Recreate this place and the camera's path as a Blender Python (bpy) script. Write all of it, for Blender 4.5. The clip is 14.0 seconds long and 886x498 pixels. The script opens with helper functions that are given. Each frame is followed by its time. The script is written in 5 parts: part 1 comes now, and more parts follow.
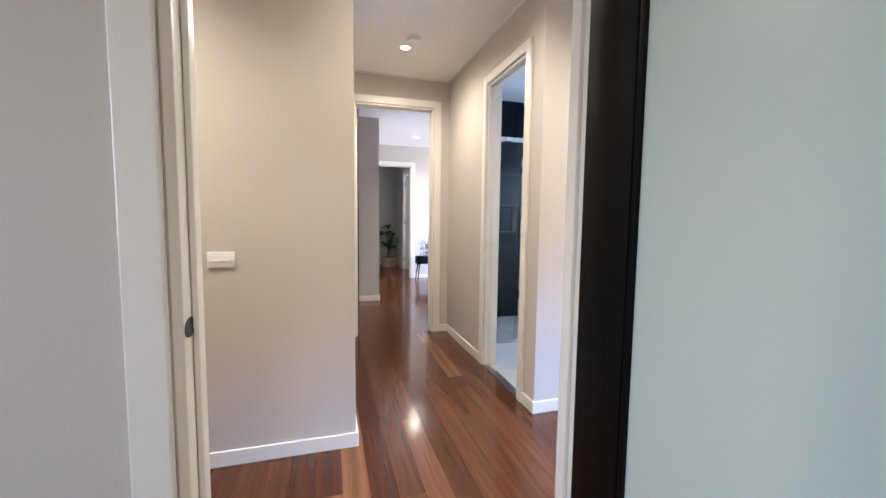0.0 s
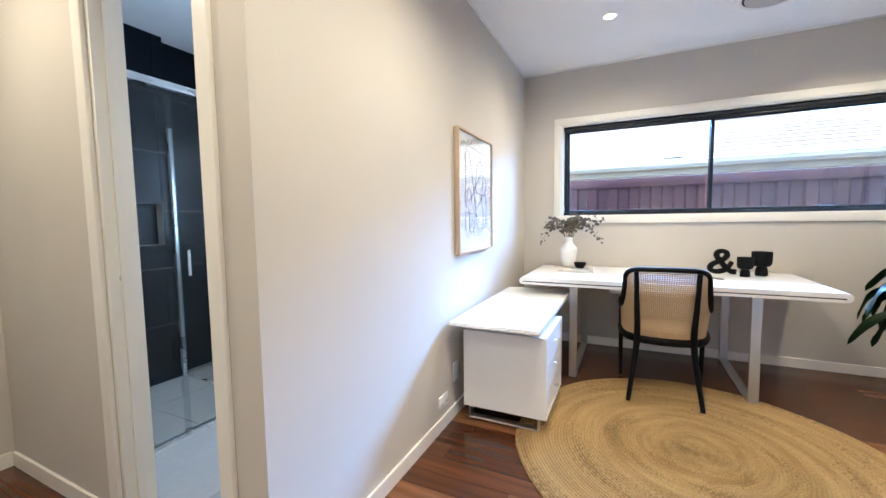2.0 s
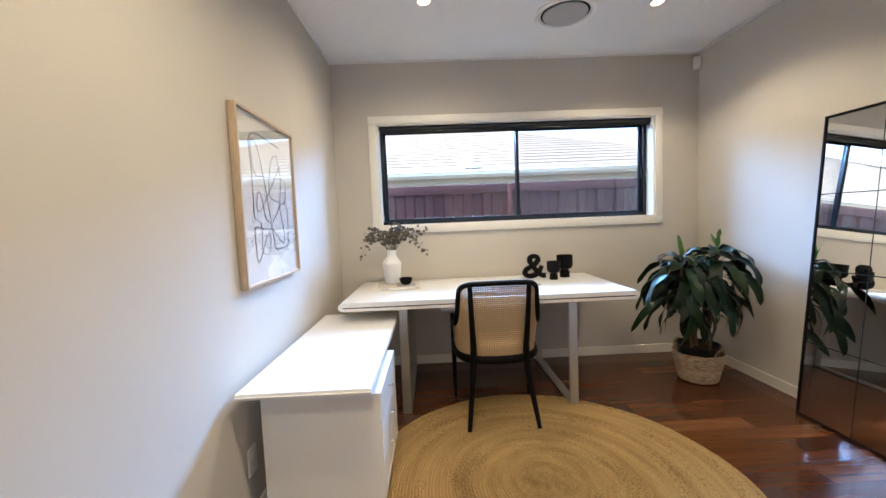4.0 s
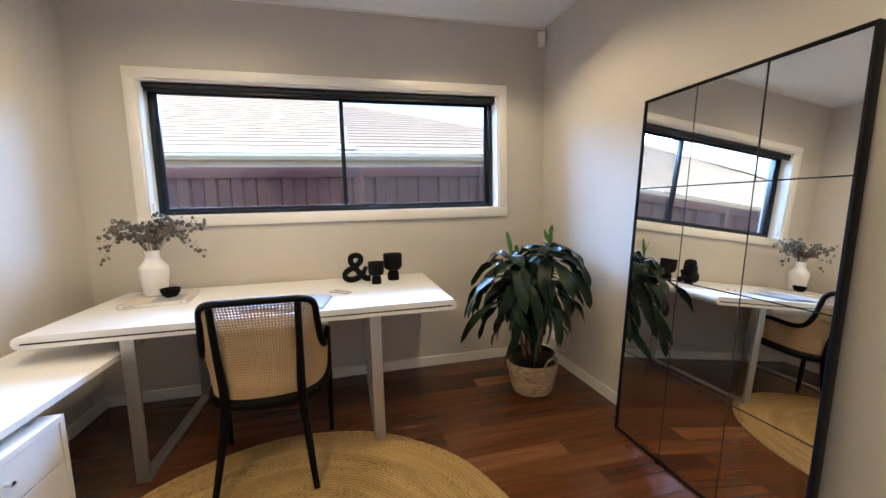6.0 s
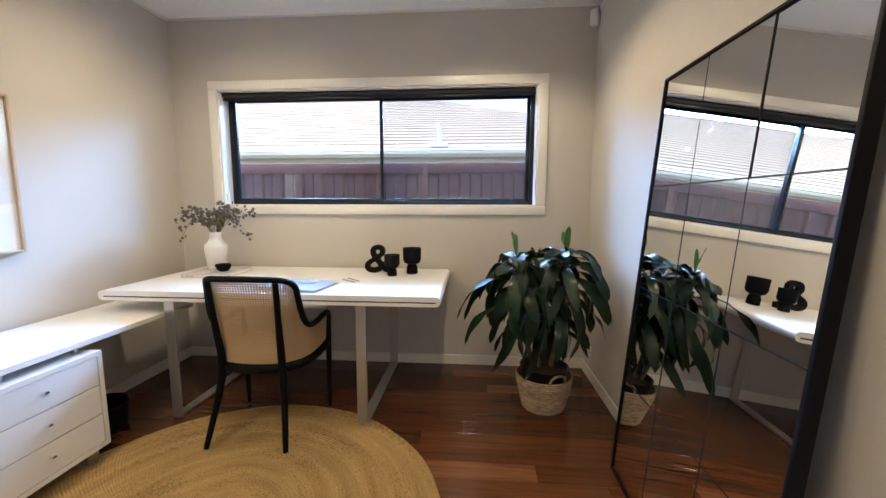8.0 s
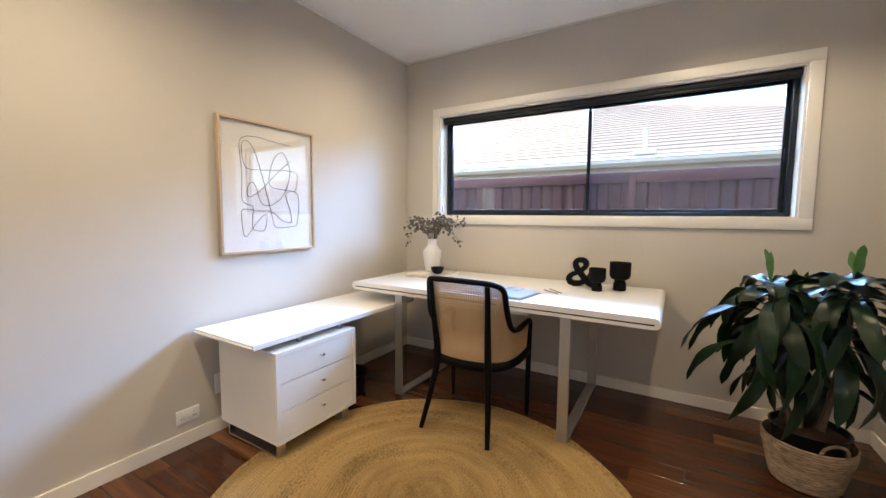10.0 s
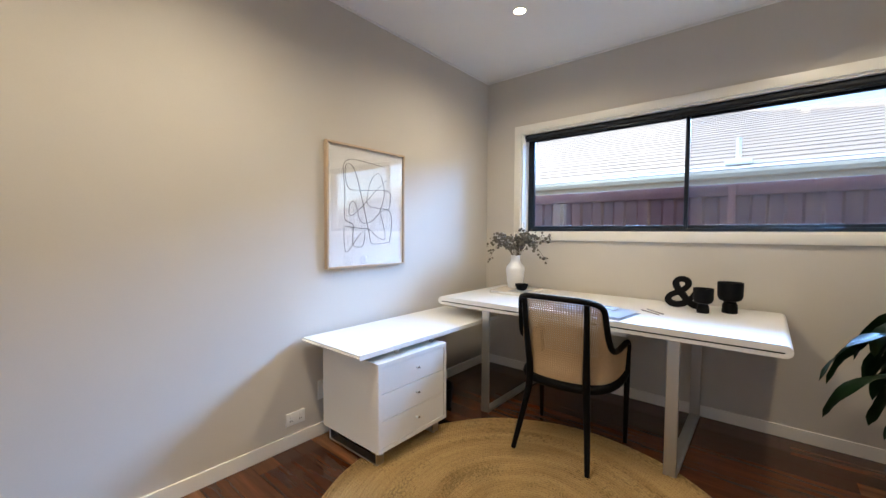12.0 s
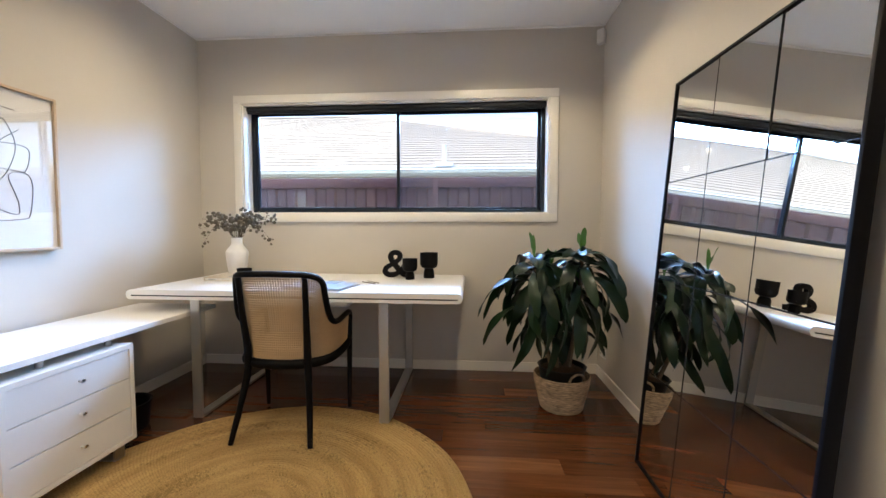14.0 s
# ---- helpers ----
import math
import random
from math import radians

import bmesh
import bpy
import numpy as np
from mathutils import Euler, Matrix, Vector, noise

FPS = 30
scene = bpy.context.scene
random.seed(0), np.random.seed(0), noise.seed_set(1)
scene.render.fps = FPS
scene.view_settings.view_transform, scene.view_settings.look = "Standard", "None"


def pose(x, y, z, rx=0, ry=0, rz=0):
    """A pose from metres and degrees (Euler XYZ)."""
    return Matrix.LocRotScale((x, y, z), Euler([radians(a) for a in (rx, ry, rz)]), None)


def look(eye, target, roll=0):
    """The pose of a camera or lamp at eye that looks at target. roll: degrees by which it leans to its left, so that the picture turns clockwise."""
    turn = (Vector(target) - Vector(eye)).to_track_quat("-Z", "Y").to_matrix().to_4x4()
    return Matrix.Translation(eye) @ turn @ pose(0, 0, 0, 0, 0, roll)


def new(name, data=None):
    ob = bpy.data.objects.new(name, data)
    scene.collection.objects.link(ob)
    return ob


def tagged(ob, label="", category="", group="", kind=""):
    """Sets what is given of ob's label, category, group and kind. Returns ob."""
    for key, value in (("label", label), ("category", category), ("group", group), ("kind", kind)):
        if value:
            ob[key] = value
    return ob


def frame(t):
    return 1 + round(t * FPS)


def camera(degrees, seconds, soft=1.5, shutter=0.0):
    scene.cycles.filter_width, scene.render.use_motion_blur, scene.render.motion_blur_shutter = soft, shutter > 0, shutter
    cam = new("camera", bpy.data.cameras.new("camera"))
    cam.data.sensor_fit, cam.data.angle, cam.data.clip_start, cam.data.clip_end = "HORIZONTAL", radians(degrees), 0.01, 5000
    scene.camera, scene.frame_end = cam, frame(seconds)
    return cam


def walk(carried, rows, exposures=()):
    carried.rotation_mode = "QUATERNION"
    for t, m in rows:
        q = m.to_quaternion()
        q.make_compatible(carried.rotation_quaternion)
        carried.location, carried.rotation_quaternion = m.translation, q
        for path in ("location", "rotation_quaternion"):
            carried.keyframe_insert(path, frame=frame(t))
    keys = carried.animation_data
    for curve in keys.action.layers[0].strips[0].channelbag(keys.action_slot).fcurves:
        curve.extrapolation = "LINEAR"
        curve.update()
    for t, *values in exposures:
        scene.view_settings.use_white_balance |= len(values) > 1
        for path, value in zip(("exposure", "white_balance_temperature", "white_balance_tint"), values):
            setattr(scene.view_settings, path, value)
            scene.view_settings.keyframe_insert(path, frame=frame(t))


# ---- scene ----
cam = camera(97.8, 14.0)
PATH = [
    (0, (-0.03, -0.154, 1.253), (0.54, 1.756, 1.094), 0.7),
    (0.2, (-0.021, 0.017, 1.253), (0.669, 1.888, 1.093), 0.9),
    (0.5, (0.023, 0.237, 1.256), (0.951, 2.0, 1.084), 0.5),
    (0.7, (0.05, 0.383, 1.239), (1.157, 2.044, 1.081), 0.4),
    (1, (0.115, 0.579, 1.236), (1.467, 2.047, 1.101), -0.0),
    (1.1, (0.14, 0.621, 1.259), (1.551, 2.035, 1.112), -0.2),
    (1.3, (0.211, 0.725, 1.243), (1.728, 2.023, 1.108), -0.7),
    (1.5, (0.291, 0.804, 1.231), (1.901, 1.982, 1.095), -1.0),
    (1.7, (0.36, 0.9, 1.229), (2.06, 1.941, 1.091), -0.9),
    (2, (0.449, 1.006, 1.256), (2.248, 1.865, 1.105), -0.8),
    (2.5, (0.591, 1.167, 1.266), (2.494, 1.766, 1.124), -0.8),
    (3, (0.693, 1.23, 1.28), (2.654, 1.597, 1.143), -1.0),
    (5.3, (1.429, 0.728, 1.316), (3.378, 0.325, 1.116), -2.5),
    (5.5, (1.459, 0.622, 1.328), (3.4, 0.191, 1.113), -2.1),
    (6, (1.516, 0.36, 1.306), (3.443, -0.124, 1.079), -1.5),
    (6.5, (1.582, 0.069, 1.308), (3.51, -0.417, 1.087), -0.5),
    (7, (1.61, -0.155, 1.293), (3.562, -0.525, 1.069), 0.0),
    (7.5, (1.552, -0.348, 1.289), (3.536, -0.445, 1.059), 0.1),
    (8, (1.492, -0.398, 1.289), (3.473, -0.244, 1.056), 0.1),
    (8.5, (1.46, -0.379, 1.273), (3.406, 0.027, 1.055), 0.2),
    (9, (1.452, -0.31, 1.279), (3.338, 0.319, 1.057), 0.2),
    (9.2, (1.453, -0.294, 1.263), (3.309, 0.422, 1.054), 0.3),
    (11.3, (1.356, -0.15, 1.271), (2.895, 1.122, 1.14), 0.4),
    (11.5, (1.327, -0.123, 1.276), (2.865, 1.15, 1.152), 0.4),
    (12, (1.317, -0.119, 1.265), (2.848, 1.164, 1.181), 0.3),
    (12.5, (1.314, -0.136, 1.185), (2.938, 1.03, 1.135), 0.2),
    (13, (1.328, -0.176, 1.161), (3.103, 0.742, 1.091), 0.3),
    (13.5, (1.368, -0.231, 1.148), (3.282, 0.345, 1.063), 0.2),
    (14, (1.395, -0.273, 1.146), (3.387, -0.126, 1.043), 0.1),
]
walk(cam, [(t, look(eye, target, roll)) for t, eye, target, roll in PATH],
     exposures=[(0, 3.06, 5250, 16), (1.0, 3.2, 5250, 14), (1.5, 3.08, 5250, 12), (2.3, 2.8, 5300, 10), (3.0, 2.6, 5400, 9), (5.3, 2.25, 6250, 13), (7.5, 2.27, 5950, 11), (9.0, 2.36, 6300, 14), (12.5, 2.18, 5700, 10), (13.4, 2.2, 5700, 9), (14.0, 2.3, 6000, 11)])

# ---- world, sun, lamps ----
world = bpy.data.worlds.new("world")
scene.world = world
world.use_nodes = True
_n = world.node_tree.nodes
_sky = _n.new("ShaderNodeTexSky")
_sky.sky_type, _sky.sun_disc = "NISHITA", False
_sky.sun_elevation, _sky.sun_rotation = radians(56), radians(8)
world.node_tree.links.new(_sky.outputs[0], _n["Background"].inputs[0])
_n["Background"].inputs[1].default_value = 0.15
SUN = new("sun", bpy.data.lights.new("sun", "SUN"))
SUN.data.energy, SUN.data.angle, SUN.data.color = 2.0, radians(0.5), (1.0, 0.95, 0.88)
SUN.matrix_world = look((0, 0, 0), (0.08, -0.56, -0.83))

CEIL = 2.70
WARM = (1.0, 0.805, 0.515)


def downlight(x, y, watts, color=WARM, spread=140, blend=1.0):
    """A recessed ceiling downlight: trim ring, glowing lens and its lamp."""
    ob = thing("downlight", (x, y, CEIL), "small round white recessed ceiling downlight, switched on", "ceiling light")
    part("trim_ring", lathe([(0.036, -0.004), (0.045, -0.006), (0.048, -0.003), (0.048, 0.0)], 28), M["trim"], ob)
    part("lens", lathe([(0.0, -0.002), (0.036, -0.003)], 20), M["lamp_glow"], ob, "glowing warm lens")
    lamp = bpy.data.lights.new("downlight_lamp", "SPOT")
    lamp.energy, lamp.spot_size, lamp.spot_blend, lamp.shadow_soft_size, lamp.color = watts, radians(spread), blend, 0.04, color
    lo = new("downlight_lamp", lamp)
    lo.location = (x, y, CEIL - 0.03)


# ---- materials ----
M = {}


def mat(name, color, rough=0.5, metal=0.0, vary=0.0, grain=0.0, grain_scale=60.0, bump=0.0, bump_scale=80.0,
        spec=0.5, coat=0.0, rough_vary=0.08, per_object=0.0, coords="Object", stretch=(1, 1, 1), transmission=0.0, ior=1.45):
    """A surface: base colour with two scales of variation, roughness and fine bump."""
    m = bpy.data.materials.new(name)
    m.use_nodes = True
    nt = m.node_tree
    b = nt.nodes["Principled BSDF"]
    b.inputs["Base Color"].default_value = (*color, 1)
    b.inputs["Roughness"].default_value = rough
    b.inputs["Metallic"].default_value = metal
    b.inputs["Specular IOR Level"].default_value = spec
    b.inputs["Coat Weight"].default_value = coat
    b.inputs["Coat Roughness"].default_value = 0.08
    b.inputs["Transmission Weight"].default_value = transmission
    b.inputs["IOR"].default_value = ior
    tc = nt.nodes.new("ShaderNodeTexCoord")
    mp = nt.nodes.new("ShaderNodeMapping")
    mp.inputs["Scale"].default_value = stretch
    nt.links.new(tc.outputs[coords], mp.inputs[0])

    def noise_at(scale, detail=4):
        n = nt.nodes.new("ShaderNodeTexNoise")
        n.inputs["Scale"].default_value, n.inputs["Detail"].default_value = scale, detail
        nt.links.new(mp.outputs[0], n.inputs["Vector"])
        return n.outputs[0]

    out = None
    if vary or grain or per_object:
        total = None
        for amount, scale in ((vary, 2.2), (grain, grain_scale)):
            if not amount:
                continue
            r = nt.nodes.new("ShaderNodeMapRange")
            r.inputs[1].default_value, r.inputs[2].default_value = 0.15, 0.85
            r.inputs[3].default_value, r.inputs[4].default_value = 1 - 1.7 * amount, 1 + 1.7 * amount
            nt.links.new(noise_at(scale), r.inputs[0])
            total = mul(nt, total, r.outputs[0])
        if per_object:
            oi = nt.nodes.new("ShaderNodeObjectInfo")
            r = nt.nodes.new("ShaderNodeMapRange")
            r.inputs[3].default_value, r.inputs[4].default_value = 1 - per_object, 1 + per_object
            nt.links.new(oi.outputs["Random"], r.inputs[0])
            total = mul(nt, total, r.outputs[0])
        v = nt.nodes.new("ShaderNodeVectorMath")
        v.operation = "SCALE"
        v.inputs[0].default_value = color
        nt.links.new(total, v.inputs["Scale"])
        nt.links.new(v.outputs[0], b.inputs["Base Color"])
        out = v
    if rough_vary:
        r = nt.nodes.new("ShaderNodeMapRange")
        r.inputs[1].default_value, r.inputs[2].default_value = 0.1, 0.9
        r.inputs[3].default_value, r.inputs[4].default_value = max(rough - rough_vary * rough * 2, 0.0), min(rough + rough_vary * rough * 2, 1)
        nt.links.new(noise_at(5.0, 1), r.inputs[0])
        nt.links.new(r.outputs[0], b.inputs["Roughness"])
    if bump:
        bn = nt.nodes.new("ShaderNodeBump")
        bn.inputs["Strength"].default_value, bn.inputs["Distance"].default_value = bump, 0.002
        nt.links.new(noise_at(bump_scale, 6), bn.inputs["Height"])
        nt.links.new(bn.outputs[0], b.inputs["Normal"])
    M[name] = m
    return m


def mul(nt, a, b):
    if a is None:
        return b
    n = nt.nodes.new("ShaderNodeMath")
    n.operation = "MULTIPLY"
    nt.links.new(a, n.inputs[0])
    nt.links.new(b, n.inputs[1])
    return n.outputs[0]


def glow(name, color, strength):
    m = bpy.data.materials.new(name)
    m.use_nodes = True
    b = m.node_tree.nodes["Principled BSDF"]
    b.inputs["Base Color"].default_value = (*color, 1)
    b.inputs["Emission Color"].default_value = (*color, 1)
    b.inputs["Emission Strength"].default_value = strength
    M[name] = m


def glass(name, color=(1, 1, 1), rough=0.0, mirror_part=0.0):
    """A thin pane: mostly clear, with a Fresnel gloss."""
    m = bpy.data.materials.new(name)
    m.use_nodes = True
    nt = m.node_tree
    nt.nodes.remove(nt.nodes["Principled BSDF"])
    t = nt.nodes.new("ShaderNodeBsdfTransparent")
    t.inputs[0].default_value = (*color, 1)
    g = nt.nodes.new("ShaderNodeBsdfGlossy")
    g.inputs["Roughness"].default_value = rough
    f = nt.nodes.new("ShaderNodeLayerWeight")
    f.inputs[0].default_value = 0.5
    p5 = nt.nodes.new("ShaderNodeMath")
    p5.operation = "POWER"
    p5.inputs[1].default_value = 4.0
    nt.links.new(f.outputs["Facing"], p5.inputs[0])
    a = nt.nodes.new("ShaderNodeMath")
    a.operation = "MULTIPLY_ADD"
    a.inputs[1].default_value, a.inputs[2].default_value = 0.90, 0.06 + mirror_part
    mix = nt.nodes.new("ShaderNodeMixShader")
    nt.links.new(p5.outputs[0], a.inputs[0])
    nt.links.new(a.outputs[0], mix.inputs[0])
    nt.links.new(t.outputs[0], mix.inputs[1])
    nt.links.new(g.outputs[0], mix.inputs[2])
    nt.links.new(mix.outputs[0], nt.nodes["Material Output"].inputs[0])
    M[name] = m


mat("wall_paint", (0.57, 0.53, 0.47), 0.62, vary=0.02, grain=0.012, grain_scale=180, bump=0.12, bump_scale=260, spec=0.35)
mat("ceiling_paint", (0.80, 0.79, 0.77), 0.8, vary=0.015, bump=0.08, bump_scale=200, spec=0.3)
mat("trim", (0.80, 0.765, 0.69), 0.30, vary=0.008, bump=0.03, bump_scale=90, rough_vary=0)
mat("white_lacquer", (0.78, 0.76, 0.725), 0.32, vary=0.01, grain=0.008, bump=0.02, bump_scale=40)
# Near-black in place of the shade inside slots, gaps and openings.
mat("opening_shade", (0.008, 0.008, 0.008), 0.8, spec=0.1)
mat("silver_paint", (0.46, 0.45, 0.43), 0.35, metal=0.75, vary=0.03, bump=0.03)
mat("chrome", (0.80, 0.80, 0.80), 0.28, metal=1.0, vary=0.02)
mat("brushed_steel", (0.52, 0.51, 0.50), 0.3, metal=1.0, vary=0.04, grain=0.05, grain_scale=120)
mat("worn_steel", (0.09, 0.085, 0.08), 0.45, metal=0.8, vary=0.2, grain=0.2)
mat("black_wood", (0.0025, 0.002, 0.002), 0.5, spec=0.14, vary=0.1, grain=0.15, grain_scale=90, bump=0.1, bump_scale=120)
mat("cane", (0.43, 0.295, 0.16), 0.55, vary=0.1, grain=0.15, grain_scale=160, bump=0.2, bump_scale=300)
mat("seat_fabric", (0.50, 0.36, 0.21), 0.8, vary=0.06, grain=0.12, grain_scale=400, bump=0.3, bump_scale=500)
mat("black_ceramic", (0.004, 0.004, 0.005), 0.65, spec=0.16, vary=0.08, grain=0.1, grain_scale=200, bump=0.25, bump_scale=220)
mat("white_ceramic", (0.80, 0.78, 0.75), 0.35, vary=0.02, bump=0.05)
mat("black_frame", (0.004, 0.004, 0.006), 0.5, spec=0.15, vary=0.06, bump=0.05)
mat("window_alu", (0.010, 0.013, 0.018), 0.32, metal=0.2, vary=0.05, bump=0.04)
mat("blind_fabric", (0.02, 0.022, 0.028), 0.75, vary=0.05, grain=0.1, grain_scale=400, bump=0.2, bump_scale=500)
mat("plastic_white", (0.80, 0.79, 0.77), 0.35, vary=0.01, bump=0.02)
mat("grey_vent", (0.42, 0.41, 0.40), 0.5, vary=0.02)
mat("oak_frame", (0.50, 0.385, 0.27), 0.45, vary=0.06, grain=0.14, grain_scale=30, stretch=(8, 8, 1), bump=0.15, bump_scale=60)
mat("paper", (0.86, 0.85, 0.84), 0.8, vary=0.01, grain=0.01, grain_scale=300)
mat("book_cover", (0.60, 0.54, 0.45), 0.5, vary=0.06, grain=0.03, bump=0.05)
mat("page_white", (0.62, 0.67, 0.74), 0.35, vary=0.03)
mat("ink", (0.02, 0.02, 0.025), 0.7)
mat("ink_soft", (0.33, 0.33, 0.35), 0.7)
mat("page_grey", (0.30, 0.31, 0.33), 0.5, vary=0.2)
mat("page_blue", (0.45, 0.55, 0.66), 0.5, vary=0.1)
mat("pencil_wood", (0.30, 0.27, 0.24), 0.5, vary=0.05)
mat("leaf", (0.0065, 0.020, 0.0065), 0.34, spec=0.36, vary=0.25, grain=0.12, grain_scale=40, bump=0.25, bump_scale=50, per_object=0.3, coat=0.04)
mat("leaf_young", (0.07, 0.17, 0.025), 0.35, vary=0.15, grain=0.1, grain_scale=40, bump=0.2, bump_scale=50)
mat("leaf_fig", (0.025, 0.055, 0.018), 0.4, vary=0.2, bump=0.2, per_object=0.25)
mat("bark", (0.13, 0.09, 0.055), 0.8, vary=0.2, grain=0.25, grain_scale=60, bump=0.6, bump_scale=70)
mat("soil", (0.06, 0.033, 0.018), 0.95, vary=0.3, grain=0.4, grain_scale=90, bump=1.0, bump_scale=90)
mat("pot_liner", (0.012, 0.011, 0.011), 0.4, vary=0.1, bump=0.1)
mat("basket_weave", (0.36, 0.26, 0.165), 0.75, vary=0.15, grain=0.5, grain_scale=26, stretch=(1, 1, 5), bump=0.7, bump_scale=70)
mat("dried_bud", (0.13, 0.11, 0.08), 0.8, vary=0.2, grain=0.2, grain_scale=200, bump=0.4, per_object=0.25)
mat("dried_stem", (0.10, 0.075, 0.05), 0.8, vary=0.2)
mat("door_dark", (0.003, 0.0025, 0.002), 0.5, spec=0.14, vary=0.12, grain=0.18, grain_scale=25, stretch=(8, 8, 0.6), bump=0.12, bump_scale=50)
mat("tile_black", (0.004, 0.006, 0.010), 0.2, spec=0.16, vary=0.12, grain=0.06, bump=0.0, bump_scale=20, per_object=0.15)
mat("tile_grout", (0.30, 0.30, 0.30), 0.85, vary=0.08)
mat("floor_tile", (0.50, 0.50, 0.49), 0.25, vary=0.05, grain=0.03, grain_scale=30, bump=0.05, per_object=0.03)
mat("grout_light", (0.30, 0.29, 0.28), 0.9, vary=0.08)
mat("brick_house", (0.40, 0.33, 0.27), 0.85, vary=0.1, grain=0.12, bump=0.3)
mat("gutter", (0.43, 0.35, 0.23), 0.7, spec=0.2, vary=0.04, bump=0.04)
mat("roof_tile", (0.37, 0.31, 0.23), 0.8, vary=0.1, grain=0.1, grain_scale=25, bump=0.4, bump_scale=40, per_object=0.05)
mat("fence_steel", (0.080, 0.020, 0.015), 0.5, vary=0.06, grain=0.03, bump=0.05, per_object=0.05)
mat("ground", (0.20, 0.17, 0.13), 0.95, vary=0.2, grain=0.2, grain_scale=30, bump=0.8, bump_scale=20)
mat("bench_top", (0.62, 0.61, 0.59), 0.2, vary=0.02)
mat("splash", (0.05, 0.045, 0.038), 0.15, vary=0.05)
mat("seam_black", (0.02, 0.02, 0.022), 0.25, spec=0.6)
mat("mirror_glass", (0.88, 0.89, 0.88), 0.01, metal=1.0, rough_vary=0)
glow("lamp_glow", (1.0, 0.80, 0.50), 6.0)
glass("clear_glass", (0.985, 0.99, 0.99))
glass("shower_glass", (0.93, 0.95, 0.95), 0.0, -0.03)
glass("picture_glass", (0.97, 0.97, 0.97), 0.0, 0.05)
glass("fly_screen", (0.92, 0.92, 0.93), 0.2)


def frosted():
    m = mat("frosted_glass", (0.51, 0.57, 0.525), 0.30, vary=0.008, grain=0.0, spec=0.6, coat=0.5, rough_vary=0)
    return m


frosted()


def floor_wood():
    """Varnished hardwood: board tone by object, long grain, glossy coat."""
    m = bpy.data.materials.new("floor_board")
    m.use_nodes = True
    nt = m.node_tree
    b = nt.nodes["Principled BSDF"]
    oi = nt.nodes.new("ShaderNodeObjectInfo")
    ramp = nt.nodes.new("ShaderNodeValToRGB")
    cols = [(0.0, (0.058, 0.018, 0.0072)), (0.3, (0.074, 0.0245, 0.0098)), (0.6, (0.096, 0.033, 0.0125)), (0.88, (0.106, 0.039, 0.0155)), (0.985, (0.19, 0.082, 0.034))]
    for i, (p, c) in enumerate(cols):
        e = ramp.color_ramp.elements[i] if i < 2 else ramp.color_ramp.elements.new(p)
        e.position, e.color = p, (*c, 1)
    nt.links.new(oi.outputs["Random"], ramp.inputs[0])
    tc = nt.nodes.new("ShaderNodeTexCoord")
    add = nt.nodes.new("ShaderNodeVectorMath")
    add.operation = "ADD"
    nt.links.new(tc.outputs["Object"], add.inputs[0])
    comb = nt.nodes.new("ShaderNodeCombineXYZ")
    k = nt.nodes.new("ShaderNodeMath")
    k.operation = "MULTIPLY"
    k.inputs[1].default_value = 37.0
    nt.links.new(oi.outputs["Random"], k.inputs[0])
    nt.links.new(k.outputs[0], comb.inputs[1])
    nt.links.new(comb.outputs[0], add.inputs[1])
    mp = nt.nodes.new("ShaderNodeMapping")
    mp.inputs["Scale"].default_value = (1, 0.045, 1)
    nt.links.new(add.outputs[0], mp.inputs[0])
    total = None
    for scale, lo, hi in ((26, 0.72, 1.28), (130, 0.86, 1.14)):
        n = nt.nodes.new("ShaderNodeTexNoise")
        n.inputs["Scale"].default_value, n.inputs["Detail"].default_value, n.inputs["Distortion"].default_value = scale, 6, 0.6
        nt.links.new(mp.outputs[0], n.inputs["Vector"])
        r = nt.nodes.new("ShaderNodeMapRange")
        r.inputs[1].default_value, r.inputs[2].default_value, r.inputs[3].default_value, r.inputs[4].default_value = 0.3, 0.7, lo, hi
        nt.links.new(n.outputs[0], r.inputs[0])
        total = mul(nt, total, r.outputs[0])
    v = nt.nodes.new("ShaderNodeVectorMath")
    v.operation = "SCALE"
    nt.links.new(ramp.outputs[0], v.inputs[0])
    nt.links.new(total, v.inputs["Scale"])
    nt.links.new(v.outputs[0], b.inputs["Base Color"])
    n = nt.nodes.new("ShaderNodeTexNoise")
    n.inputs["Scale"].default_value = 3.0
    nt.links.new(tc.outputs["Object"], n.inputs["Vector"])
    r = nt.nodes.new("ShaderNodeMapRange")
    r.inputs[3].default_value, r.inputs[4].default_value = 0.08, 0.19
    nt.links.new(n.outputs[0], r.inputs[0])
    nt.links.new(r.outputs[0], b.inputs["Roughness"])
    b.inputs["Specular IOR Level"].default_value = 0.5
    bn = nt.nodes.new("ShaderNodeBump")
    bn.inputs["Strength"].default_value, bn.inputs["Distance"].default_value = 0.05, 0.002
    n2 = nt.nodes.new("ShaderNodeTexNoise")
    n2.inputs["Scale"].default_value = 14
    nt.links.new(tc.outputs["Object"], n2.inputs["Vector"])
    nt.links.new(n2.outputs[0], bn.inputs["Height"])
    nt.links.new(bn.outputs[0], b.inputs["Normal"])
    M["floor_board"] = m


floor_wood()
mat("board_gap", (0.02, 0.008, 0.005), 0.7)


